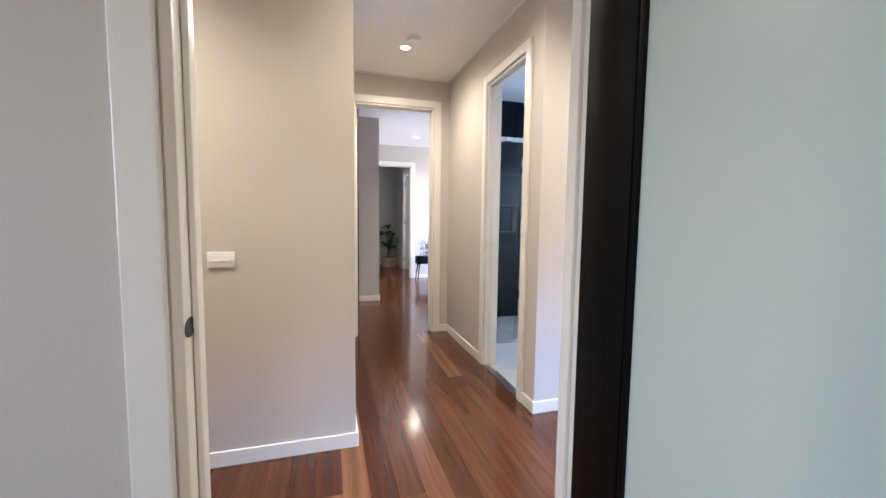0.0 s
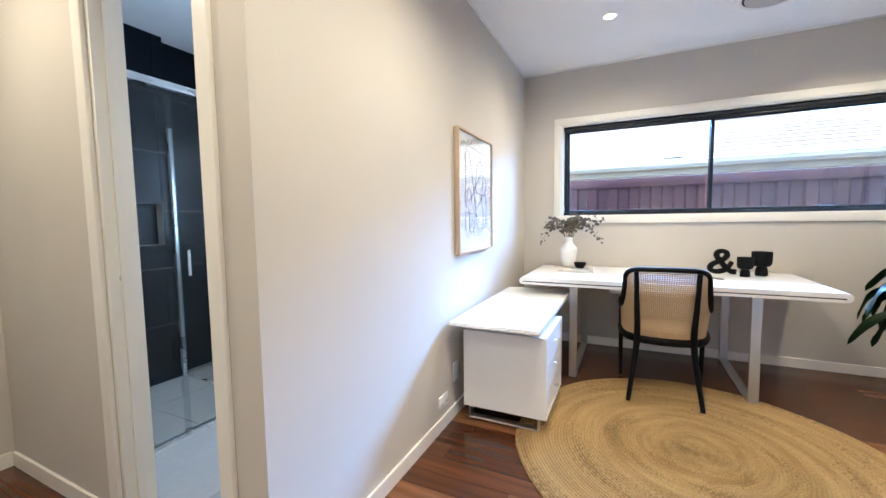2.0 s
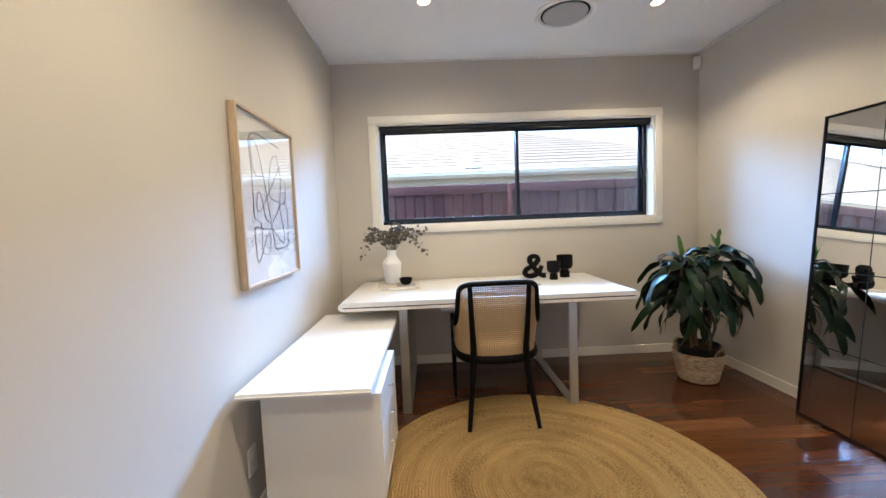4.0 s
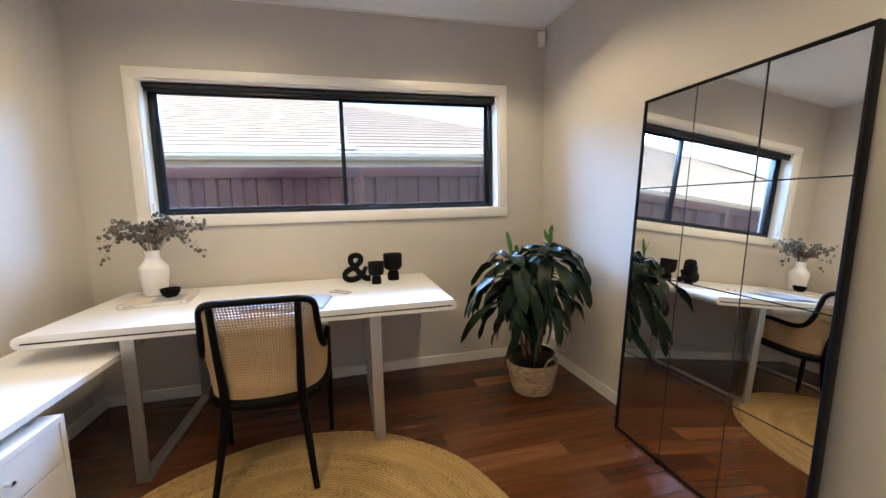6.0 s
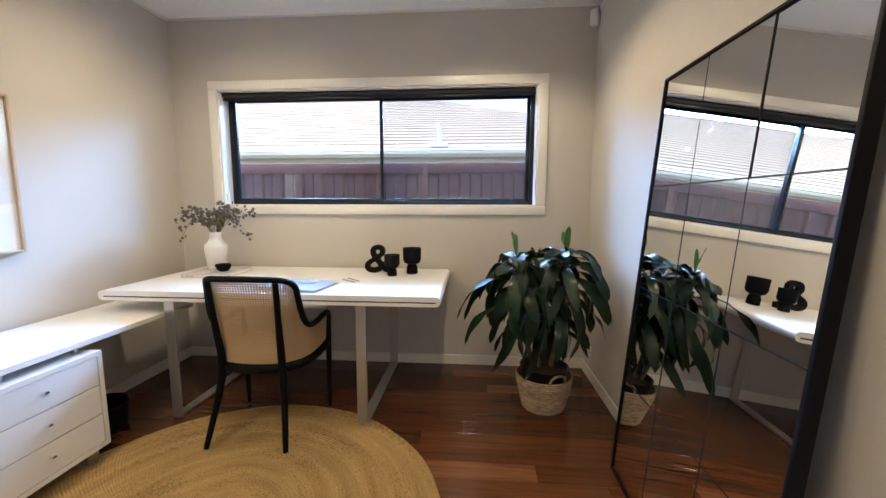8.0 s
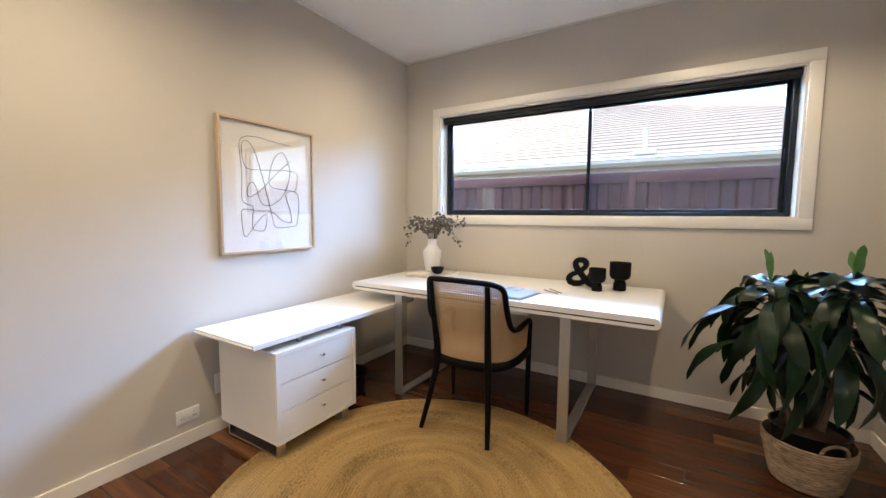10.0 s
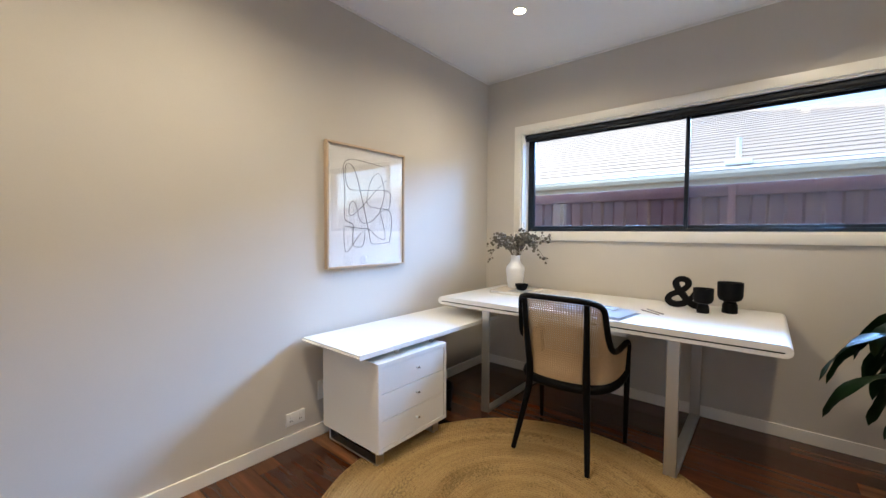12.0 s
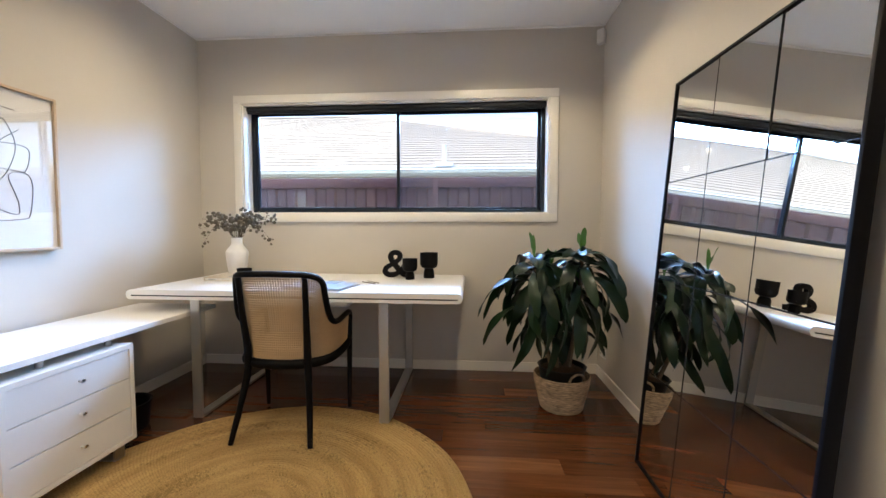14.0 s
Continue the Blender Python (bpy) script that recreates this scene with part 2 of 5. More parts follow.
def jute():
    """Braided jute: rings round the rug's centre, strands along each ring, uneven tone."""
    m = bpy.data.materials.new("jute")
    m.use_nodes = True
    nt = m.node_tree
    b = nt.nodes["Principled BSDF"]
    tc = nt.nodes.new("ShaderNodeTexCoord")
    sep = nt.nodes.new("ShaderNodeSeparateXYZ")
    nt.links.new(tc.outputs["Object"], sep.inputs[0])

    def math_node(op, a, bb=None):
        n = nt.nodes.new("ShaderNodeMath")
        n.operation = op
        for i, q in enumerate((a, bb)):
            if q is None:
                continue
            if isinstance(q, (int, float)):
                n.inputs[i].default_value = q
            else:
                nt.links.new(q, n.inputs[i])
        return n.outputs[0]

    x, y = sep.outputs[0], sep.outputs[1]
    rad = math_node("SQRT", math_node("ADD", math_node("MULTIPLY", x, x), math_node("MULTIPLY", y, y)))
    ang = math_node("ARCTAN2", y, x)
    polar = nt.nodes.new("ShaderNodeCombineXYZ")
    nt.links.new(math_node("MULTIPLY", rad, 17.0), polar.inputs[0])
    nt.links.new(math_node("MULTIPLY", ang, 0.9), polar.inputs[1])
    n1 = nt.nodes.new("ShaderNodeTexNoise")
    n1.inputs["Scale"].default_value, n1.inputs["Detail"].default_value = 1.0, 3
    nt.links.new(polar.outputs[0], n1.inputs["Vector"])
    n2 = nt.nodes.new("ShaderNodeTexNoise")
    n2.inputs["Scale"].default_value, n2.inputs["Detail"].default_value = 150, 4
    nt.links.new(tc.outputs["Object"], n2.inputs["Vector"])
    ramp = nt.nodes.new("ShaderNodeValToRGB")
    ramp.color_ramp.elements[0].position, ramp.color_ramp.elements[0].color = 0.32, (0.30, 0.19, 0.076, 1)
    ramp.color_ramp.elements[1].position, ramp.color_ramp.elements[1].color = 0.66, (0.41, 0.275, 0.115, 1)
    nt.links.new(n1.outputs[0], ramp.inputs[0])
    r = nt.nodes.new("ShaderNodeMapRange")
    r.inputs[1].default_value, r.inputs[2].default_value, r.inputs[3].default_value, r.inputs[4].default_value = 0.3, 0.7, 0.82, 1.16
    nt.links.new(n2.outputs[0], r.inputs[0])
    v = nt.nodes.new("ShaderNodeVectorMath")
    v.operation = "SCALE"
    nt.links.new(ramp.outputs[0], v.inputs[0])
    fine = nt.nodes.new("ShaderNodeCombineXYZ")
    nt.links.new(math_node("MULTIPLY", rad, 95.0), fine.inputs[0])
    nt.links.new(math_node("MULTIPLY", ang, 34.0), fine.inputs[1])
    n3 = nt.nodes.new("ShaderNodeTexNoise")
    n3.inputs["Scale"].default_value, n3.inputs["Detail"].default_value = 1.0, 2
    nt.links.new(fine.outputs[0], n3.inputs["Vector"])
    wide = nt.nodes.new("ShaderNodeCombineXYZ")
    nt.links.new(math_node("MULTIPLY", rad, 9.0), wide.inputs[0])
    nt.links.new(math_node("MULTIPLY", ang, 1.1), wide.inputs[1])
    wide.inputs[2].default_value = 4.0
    n4 = nt.nodes.new("ShaderNodeTexNoise")
    n4.inputs["Scale"].default_value, n4.inputs["Detail"].default_value = 1.0, 2
    nt.links.new(wide.outputs[0], n4.inputs["Vector"])
    fleck = nt.nodes.new("ShaderNodeMapRange")
    fleck.inputs[1].default_value, fleck.inputs[2].default_value, fleck.inputs[3].default_value, fleck.inputs[4].default_value = 1.06, 1.26, 1.0, 0.62
    nt.links.new(math_node("ADD", n3.outputs[0], n4.outputs[0]), fleck.inputs[0])
    nt.links.new(mul(nt, r.outputs[0], fleck.outputs[0]), v.inputs["Scale"])
    nt.links.new(v.outputs[0], b.inputs["Base Color"])
    b.inputs["Roughness"].default_value = 0.9
    b.inputs["Specular IOR Level"].default_value = 0.2
    twist = math_node("SINE", math_node("ADD", math_node("MULTIPLY", ang, 330.0), math_node("MULTIPLY", rad, 190.0)))
    bn = nt.nodes.new("ShaderNodeBump")
    bn.inputs["Strength"].default_value, bn.inputs["Distance"].default_value = 0.6, 0.004
    nt.links.new(math_node("ADD", math_node("MULTIPLY", twist, 0.35), n2.outputs[0]), bn.inputs["Height"])
    nt.links.new(bn.outputs[0], b.inputs["Normal"])
    M["jute"] = m


jute()


# ---- builders ----
def finish(bm, name, material, smooth=False):
    me = bpy.data.meshes.new(name)
    bmesh.ops.recalc_face_normals(bm, faces=bm.faces)
    bm.to_mesh(me)
    bm.free()
    me.materials.append(material)
    if smooth:
        for p in me.polygons:
            p.use_smooth = True
        me.set_sharp_from_angle(angle=radians(35))
    return me


def part(name, bm, material, parent=None, label="", smooth=True):
    ob = new(name, finish(bm, name, material, smooth))
    if parent is not None:
        ob.parent = parent
    if label:
        ob["label"] = label
    return ob


def thing(name, at, label, category, group="", rz=0.0):
    ob = new(name)
    ob.empty_display_size = 0.05
    ob.matrix_world = pose(*at, 0, 0, rz)
    return tagged(ob, label, category, group)


def structure(name, bm, material, label="", smooth=False):
    ob = part(name, bm, material, None, "", smooth)
    return tagged(ob, label, "", "", "structure")


def box(x0, x1, y0, y1, z0, z1, bevel=0.0, bm=None, seg=2):
    """An axis-aligned block with softened edges, added to bm."""
    own = bmesh.new()
    bmesh.ops.create_cube(own, size=1.0)
    for v in own.verts:
        v.co = Vector((x0 + (v.co.x + 0.5) * (x1 - x0), y0 + (v.co.y + 0.5) * (y1 - y0), z0 + (v.co.z + 0.5) * (z1 - z0)))
    if bevel > 0:
        bmesh.ops.bevel(own, geom=own.edges[:], offset=bevel, segments=seg, affect="EDGES", profile=0.5)
    return merge(bm, own)


def merge(bm, own, m=None):
    if m is not None:
        bmesh.ops.transform(own, matrix=m, verts=own.verts[:])
    if bm is None:
        return own
    me = bpy.data.meshes.new("tmp")
    own.to_mesh(me)
    own.free()
    bm.from_mesh(me)
    bpy.data.meshes.remove(me)
    return bm


def boxes(rows, bevel=0.0):
    bm = bmesh.new()
    for r in rows:
        box(*r, bevel=bevel, bm=bm)
    return bm


def holed(axis, v0, v1, u0, u1, z0, z1, holes):
    """One solid wall with rectangular openings (u0, u1, z0, z1). axis 'y': it runs along x; 'x': along y."""
    us = sorted({u0, u1, *[h[0] for h in holes], *[h[1] for h in holes]})
    zs = sorted({z0, z1, *[h[2] for h in holes], *[h[3] for h in holes]})
    solid = {(i, j) for i in range(len(us) - 1) for j in range(len(zs) - 1)
             if not any(h[0] <= (us[i] + us[i + 1]) / 2 <= h[1] and h[2] <= (zs[j] + zs[j + 1]) / 2 <= h[3] for h in holes)}
    bm = bmesh.new()
    cache = {}

    def V(i, j, side):
        k = (i, j, side)
        if k not in cache:
            u, v = us[i], (v0, v1)[side]
            cache[k] = bm.verts.new((u, v, zs[j]) if axis == "y" else (v, u, zs[j]))
        return cache[k]

    for i, j in solid:
        for side in (0, 1):
            bm.faces.new([V(i, j, side), V(i + 1, j, side), V(i + 1, j + 1, side), V(i, j + 1, side)])
        for di, dj, a, b in ((-1, 0, (i, j), (i, j + 1)), (1, 0, (i + 1, j), (i + 1, j + 1)), (0, -1, (i, j), (i + 1, j)), (0, 1, (i, j + 1), (i + 1, j + 1))):
            if (i + di, j + dj) not in solid:
                bm.faces.new([V(*a, 0), V(*b, 0), V(*b, 1), V(*a, 1)])
    return bm


def lathe(profile, seg=32, center=(0, 0, 0), bm=None):
    """A solid of revolution about z from (radius, height) pairs."""
    bm = bm or bmesh.new()
    rings = []
    for r, z in profile:
        if r < 1e-6:
            rings.append([bm.verts.new((center[0], center[1], center[2] + z))])
        else:
            rings.append([bm.verts.new((center[0] + r * math.cos(2 * math.pi * i / seg), center[1] + r * math.sin(2 * math.pi * i / seg), center[2] + z)) for i in range(seg)])
    for a, b in zip(rings, rings[1:]):
        for i in range(seg):
            j = (i + 1) % seg
            if len(a) == 1 and len(b) == 1:
                continue
            if len(a) == 1:
                bm.faces.new((a[0], b[i], b[j]))
            elif len(b) == 1:
                bm.faces.new((a[i], a[j], b[0]))
            else:
                bm.faces.new((a[i], a[j], b[j], b[i]))
    return bm


def tube(points, radius, seg=10, bm=None, flat=1.0, smooth_path=0):
    """A round bar along a path; radius is a number or one for each point; flat squashes it across."""
    pts = [Vector(p) for p in points]
    for _ in range(smooth_path):
        pts2 = [pts[0]]
        for a, b in zip(pts, pts[1:]):
            pts2 += [a.lerp(b, 0.25), a.lerp(b, 0.75)]
        pts = pts2 + [pts[-1]]
    rad = radius if isinstance(radius, (list, tuple)) else [radius] * len(pts)
    if len(rad) != len(pts):
        rad = list(np.interp(np.linspace(0, 1, len(pts)), np.linspace(0, 1, len(rad)), rad))
    bm = bm or bmesh.new()
    rings, side = [], None
    for i, p in enumerate(pts):
        d = (pts[min(i + 1, len(pts) - 1)] - pts[max(i - 1, 0)]).normalized()
        if side is None:
            side = d.cross(Vector((0, 0, 1)) if abs(d.z) < 0.9 else Vector((1, 0, 0))).normalized()
        side = (side - d * side.dot(d)).normalized()
        up = side.cross(d).normalized()
        rings.append([bm.verts.new(p + (side * math.cos(2 * math.pi * k / seg) + up * flat * math.sin(2 * math.pi * k / seg)) * rad[i]) for k in range(seg)])
    for a, b in zip(rings, rings[1:]):
        for k in range(seg):
            bm.faces.new((a[k], a[(k + 1) % seg], b[(k + 1) % seg], b[k]))
    bm.faces.new(rings[0][::-1])
    bm.faces.new(rings[-1])
    return bm


def bar(points, w, t, bm=None, across=(0, 1, 0)):
    """A flat bar of width w (along across) and thickness t, with mitred corners, along a path in one plane."""
    bm = bm or bmesh.new()
    pts, ax = [Vector(p) for p in points], Vector(across)
    rings = []
    for i, p in enumerate(pts):
        d0 = (pts[i] - pts[i - 1]).normalized() if i else (pts[1] - pts[0]).normalized()
        d1 = (pts[i + 1] - pts[i]).normalized() if i < len(pts) - 1 else d0
        d = (d0 + d1).normalized()
        nrm = d.cross(ax).normalized() * (t / 2 / max(d.dot(d0), 0.3))
        rings.append([bm.verts.new(p + nrm * s + ax * w / 2 * q) for s, q in ((1, 1), (1, -1), (-1, -1), (-1, 1))])
    for a, b in zip(rings, rings[1:]):
        for k in range(4):
            bm.faces.new((a[k], a[(k + 1) % 4], b[(k + 1) % 4], b[k]))
    bm.faces.new(rings[0][::-1])
    bm.faces.new(rings[-1])
    bmesh.ops.bevel(bm, geom=bm.edges[:], offset=min(0.0025, t * 0.2), segments=1, affect="EDGES")
    return bm


downlight(3.59, 1.15, 14, spread=164)
downlight(3.67, -0.41, 10, spread=138, blend=0.45)
# Unseen pair, assumed, to brighten the office's west half.
downlight(1.95, 1.17, 16.5, spread=158)
downlight(1.95, -0.41, 11, spread=158)
downlight(0.62, 3.22, 11, spread=168)
# Second hall lamp is unseen, added to light the hall's near end.
downlight(0.66, 1.55, 12, spread=168)
downlight(1.52, 6.82, 18)
downlight(2.15, 3.45, 3)
# This west passage lamp is unseen, added to brighten the switch wall.
downlight(-1.15, 1.34, 20)
downlight(-0.35, -0.9, 11)


def area_fill(name, at, target, w, h, watts, color=(0.74, 0.86, 1.0)):
    """An added area lamp that fills a room in place of daylight from outside."""
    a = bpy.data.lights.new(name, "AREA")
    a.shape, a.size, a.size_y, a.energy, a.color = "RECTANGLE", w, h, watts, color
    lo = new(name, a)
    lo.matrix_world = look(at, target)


# Warm fill, added in an unseen west opening to light the doorway.
area_fill("entry_room_fill", (-2.96, -0.7, 1.45), (0, -0.7, 1.45), 1.7, 1.4, 2.4, (1.0, 0.84, 0.64))
# Added sky patch outside, above the view through the office window.
area_fill("office_sky_fill", (8.5, 0.37, 3.85), (4.5, 0.37, 1.7), 7.5, 1.35, 470, (0.30, 0.56, 1.0))
# Added fill in an assumed, unseen east window; brightens the pier.
area_fill("far_room_fill", (4.52, 6.15, 1.4), (0, 5.2, 1.4), 1.9, 1.7, 21, (1.0, 0.95, 0.92))
# Added fill beyond the corridor doorway, where no room or window is built.
area_fill("corridor_fill", (4.4, 8.75, 1.4), (0, 8.75, 1.2), 1.6, 1.4, 50)
# Bluish fill, added in an unseen bathroom window.
area_fill("bathroom_fill", (3.16, 2.85, 1.6), (0, 2.85, 1.6), 0.55, 0.95, 4.0, (0.62, 0.80, 1.0))

# ---- walls, floor, ceiling ----
WT = 0.115
DOOR_H = 2.34
N_Y, S_Y, E_X, W_X = 1.99, -1.275, 4.50, 0.80
HALL_X, HALL_END = 1.235, 3.90
BATH_Y0, BATH_Y1 = 2.20, 2.745
WIN = (-0.874, 1.617, 1.27, 2.167)

WP = M["wall_paint"]
structure("wall_office_north", boxes([(HALL_X, E_X, N_Y, N_Y + WT, 0, CEIL)]), WP, "warm grey painted plaster wall")
structure("wall_office_east", holed("x", E_X, E_X + 0.24, S_Y - WT, 4.6, 0, CEIL, [WIN]), WP, "warm grey painted plaster wall with a wide window")
structure("wall_office_south", boxes([(W_X - WT, E_X, S_Y - WT, S_Y, 0, CEIL)]), WP, "warm grey painted plaster wall")
structure("wall_office_west", boxes([(W_X - WT, W_X, S_Y, 0.647, 0, CEIL)]), WP, "warm grey painted plaster wall")
structure("wall_entry", holed("y", 0.647, 0.750, -2.9, W_X, 0, CEIL, [(-0.303, 0.597, 0, DOOR_H)]), WP, "warm grey painted wall with a doorway")
structure("wall_hall_west", boxes([(0.105 - WT, 0.105, 2.045, HALL_END, 0, CEIL)]), WP, "warm grey painted plaster wall")
structure("wall_switch", holed("y", 1.93, 2.045, -2.9, 0.105, 0, CEIL, [(-1.57, -0.715, 0, DOOR_H)]), WP, "warm grey painted wall beside a doorway")
structure("wall_hall_east", holed("x", HALL_X, HALL_X + WT, N_Y + WT, HALL_END, 0, CEIL, [(BATH_Y0, BATH_Y1 + 0.1, 0, 2.34)]), WP, "warm grey painted wall with a narrow doorway")
HD0, HD1, HDH = 0.237, 1.065, 2.405
structure("wall_hall_end", holed("y", HALL_END, HALL_END + WT, 0.105 - WT, HALL_X + WT, 0, CEIL, [(HD0, HD1, 0, HDH)]), WP, "warm grey painted wall with a doorway")
FAR1, FAR2 = 5.66, 7.70
structure("wall_far_pier", boxes([(-2.9, 0.705, FAR1, FAR1 + WT, 0, CEIL), (0.705 - WT, 0.705, FAR1 + WT, FAR2, 0, CEIL)]), WP, "warm grey painted wall with an outer corner")
structure("wall_far_end", holed("y", FAR2, FAR2 + WT, 0.705 - WT, 4.5, 0, CEIL, [(0.80, 1.62, 0, 2.30)]), WP, "pale painted wall with a doorway")
structure("wall_corridor_end", boxes([(0.4, 2.2, 10.2, 10.2 + WT, 0, CEIL)]), WP, "warm grey painted plaster wall")
structure("wall_corridor_east", holed("x", 1.74, 1.74 + WT, FAR2 + WT, 10.2, 0, CEIL, [(8.35, 9.15, 0, 2.30)]), WP, "warm grey painted wall with a doorway")
structure("wall_corridor_west", boxes([(0.4, 0.4 + WT, FAR2 + WT, 10.2, 0, CEIL)]), WP, "warm grey painted plaster wall")
# The window opening is unseen, added for the far room's fill lamp.
structure("wall_far_east", holed("x", E_X, E_X + 0.24, 4.6, FAR2 + WT, 0, CEIL, [(5.2, 7.2, 0.5, 2.3)]), WP, "pale painted plaster wall")
structure("wall_laundry_back", boxes([(-2.9, 0.0, 4.62, 4.62 + WT, 0, CEIL)]), WP, "pale painted plaster wall")
# The opening is unseen, added for the entry room's fill lamp.
structure("wall_west", holed("x", -2.9 - WT, -2.9, -2.3, 5.9, 0, CEIL, [(-1.6, 0.2, 0.7, 2.2)]), WP, "warm grey painted plaster wall")
structure("wall_entry_room_south", boxes([(-2.9, W_X - WT, -2.3 - WT, -2.3, 0, CEIL), (W_X - WT, W_X, -2.3, S_Y - WT, 0, CEIL)]), WP, "warm grey painted plaster wall")
structure("ceiling", boxes([(-3.1, 4.74, -2.5, 10.4, CEIL, CEIL + 0.12)]), M["ceiling_paint"], "white painted plasterboard ceiling")
structure("floor", boxes([(-3.1, 4.74, -2.5, 10.4, -0.25, -0.012)]), M["board_gap"], "dark sub-floor under varnished hardwood boards")


def skirting(name, rows):
    """Baseboards: each row is a wall run as x0, x1, y0, y1."""
    structure(name, boxes([(a, b, c, d, 0.0, 0.078) for a, b, c, d in rows], 0.003), M["trim"], "low white painted skirting board")


T = 0.014
skirting("baseboard_office", [(HALL_X - T, E_X - T, N_Y - T, N_Y), (E_X - T, E_X, S_Y + T, N_Y), (W_X, E_X, S_Y, S_Y + T), (W_X, W_X + T, S_Y + T, 0.75)])
skirting("baseboard_hall", [(HALL_X - T, HALL_X, N_Y, BATH_Y0 - 0.065), (HALL_X - T, HALL_X, BATH_Y1 + 0.18, HALL_END - T), (0.105, 0.105 + T, 1.93, HALL_END - T),
                            (-0.638, 0.105 + T, 1.93 - T, 1.93), (HD1 + 0.077, HALL_X - T, HALL_END - T, HALL_END)])
skirting("baseboard_far", [(-2.9, 0.705 + T, FAR1 - T, FAR1), (0.705, 0.705 + T, FAR1, FAR2 - T), (1.70, 4.5, FAR2 - T, FAR2), (0.52, 1.74, 10.2 - T, 10.2), (1.74 - T, 1.74, FAR2 + WT, 8.28)])


def casing(name, axis, at, a0, a1, h, w, depth, side=-1, proud=0.018, right_w=None, stop=0.0, lining=True):
    """Door lining and architrave. axis 'y': a doorway in a wall across y (runs along x); 'x': in a wall across x."""
    bm = bmesh.new()
    rw = w if right_w is None else right_w
    if side < 0:
        f0, f1 = at - proud, at
    else:
        f0, f1 = at + depth, at + depth + proud

    def put(u0, u1, v0, v1, z0, z1, bev=0.004):
        if axis == "y":
            box(u0, u1, v0, v1, z0, z1, bev, bm)
        else:
            box(v0, v1, u0, u1, z0, z1, bev, bm)

    put(a0 - w, a0 - 0.003, f0, f1, 0, h + w)
    put(a1 + 0.003, a1 + rw, f0, f1, 0, h + w)
    put(a0 - 0.003, a1 + 0.003, f0, f1, h + 0.003, h + w)
    lin = 0.018
    if lining:
        put(a0 - 0.002, a0 + lin, at + 0.001, at + depth - 0.001, 0, h, 0.002)
        put(a1 - lin, a1 + 0.002, at + 0.001, at + depth - 0.001, 0, h, 0.002)
        put(a0 + lin, a1 - lin, at + 0.001, at + depth - 0.001, h - lin, h, 0.002)
    if stop:
        s0, s1 = at + stop, at + stop + 0.035
        put(a0 + lin, a0 + lin + 0.012, s0, s1, 0, h - lin, 0.002)
        put(a1 - lin - 0.012, a1 - lin, s0, s1, 0, h - lin, 0.002)
        put(a0 + lin, a1 - lin, s0, s1, h - lin - 0.012, h - lin, 0.002)
    structure(name, bm, M["trim"], "white gloss painted door frame and architrave")


casing("trim_entry", "y", 0.647, -0.303, 0.597, DOOR_H, 0.07, 0.103, 1, proud=0.011, right_w=0.075, stop=0.045)
casing("trim_entry_inner", "y", 0.647, -0.303, 0.597, DOOR_H, 0.07, 0.103, -1, lining=False)
casing("trim_bathroom", "x", HALL_X, BATH_Y0, BATH_Y1 + 0.1, 2.34, 0.07, WT, -1, stop=0.04)
casing("trim_hall_end", "y", HALL_END, HD0, HD1, HDH, 0.075, WT, -1, stop=0.05)
casing("trim_laundry", "y", 1.93, -1.57, -0.715, DOOR_H, 0.075, WT, -1)
casing("trim_far", "y", FAR2, 0.80, 1.62, 2.30, 0.075, WT, -1)
casing("trim_corridor", "x", 1.74, 8.35, 9.15, 2.30, 0.07, WT, -1)
# cornice line of the ceiling
structure("trim_cornice", boxes([(HALL_X, E_X, N_Y - 0.012, N_Y, CEIL - 0.012, CEIL), (E_X - 0.012, E_X, S_Y, N_Y - 0.012, CEIL - 0.012, CEIL),
                                 (W_X, E_X - 0.012, S_Y, S_Y + 0.012, CEIL - 0.012, CEIL), (0.105, HALL_X, HALL_END - 0.012, HALL_END, CEIL - 0.012, CEIL),
                                 (HALL_X - 0.012, HALL_X, N_Y, HALL_END - 0.012, CEIL - 0.012, CEIL)], 0.003), M["ceiling_paint"], "thin white shadow-line cornice")

# ---- bathroom shell ----
BX0, BX1, BT = HALL_X + WT, 3.1, 4.30
# The gap in the east side is an unseen window, added for the fill.
structure("wall_bathroom", boxes([(BX1, BX1 + WT, N_Y + WT, 2.55, 0, CEIL), (BX1, BX1 + WT, 3.15, 4.6, 0, CEIL), (BX1, BX1 + WT, 2.55, 3.15, 0, 1.1), (BX1, BX1 + WT, 2.55, 3.15, 2.1, CEIL), (BX0, BX1, BT + 0.16, BT + 0.30, 0, CEIL)]), WP, "painted bathroom wall")
structure("bathroom_backing", boxes([(BX0, 1.85, BT + 0.012, BT + 0.16, 0, CEIL), (2.262, 2.33, BT + 0.012, BT + 0.16, 0, CEIL), (1.85, 2.262, BT + 0.012, BT + 0.16, 0, 1.09),
                                     (1.85, 2.262, BT + 0.012, BT + 0.16, 1.415, CEIL), (1.85, 2.262, BT + 0.10, BT + 0.16, 1.09, 1.415), (2.33, BX1, BT + 0.10, BT + 0.16, 0, CEIL)]), M["tile_grout"], "grouted backing of a tiled shower wall")
structure("bathroom_floor", boxes([(BX0 - 0.06, BX1, N_Y + WT, BT + 0.1, -0.012, -0.004)]), M["grout_light"], "light grey grouted floor")
structure("bathroom_sill", boxes([(HALL_X - 0.005, HALL_X + 0.035, BATH_Y0, BATH_Y1 + 0.1, 0.0, 0.006), (HALL_X + 0.035, BX0 - 0.06, BATH_Y0, BATH_Y1 + 0.1, -0.012, 0.003)], 0.001), M["brushed_steel"], "narrow metal threshold strip")

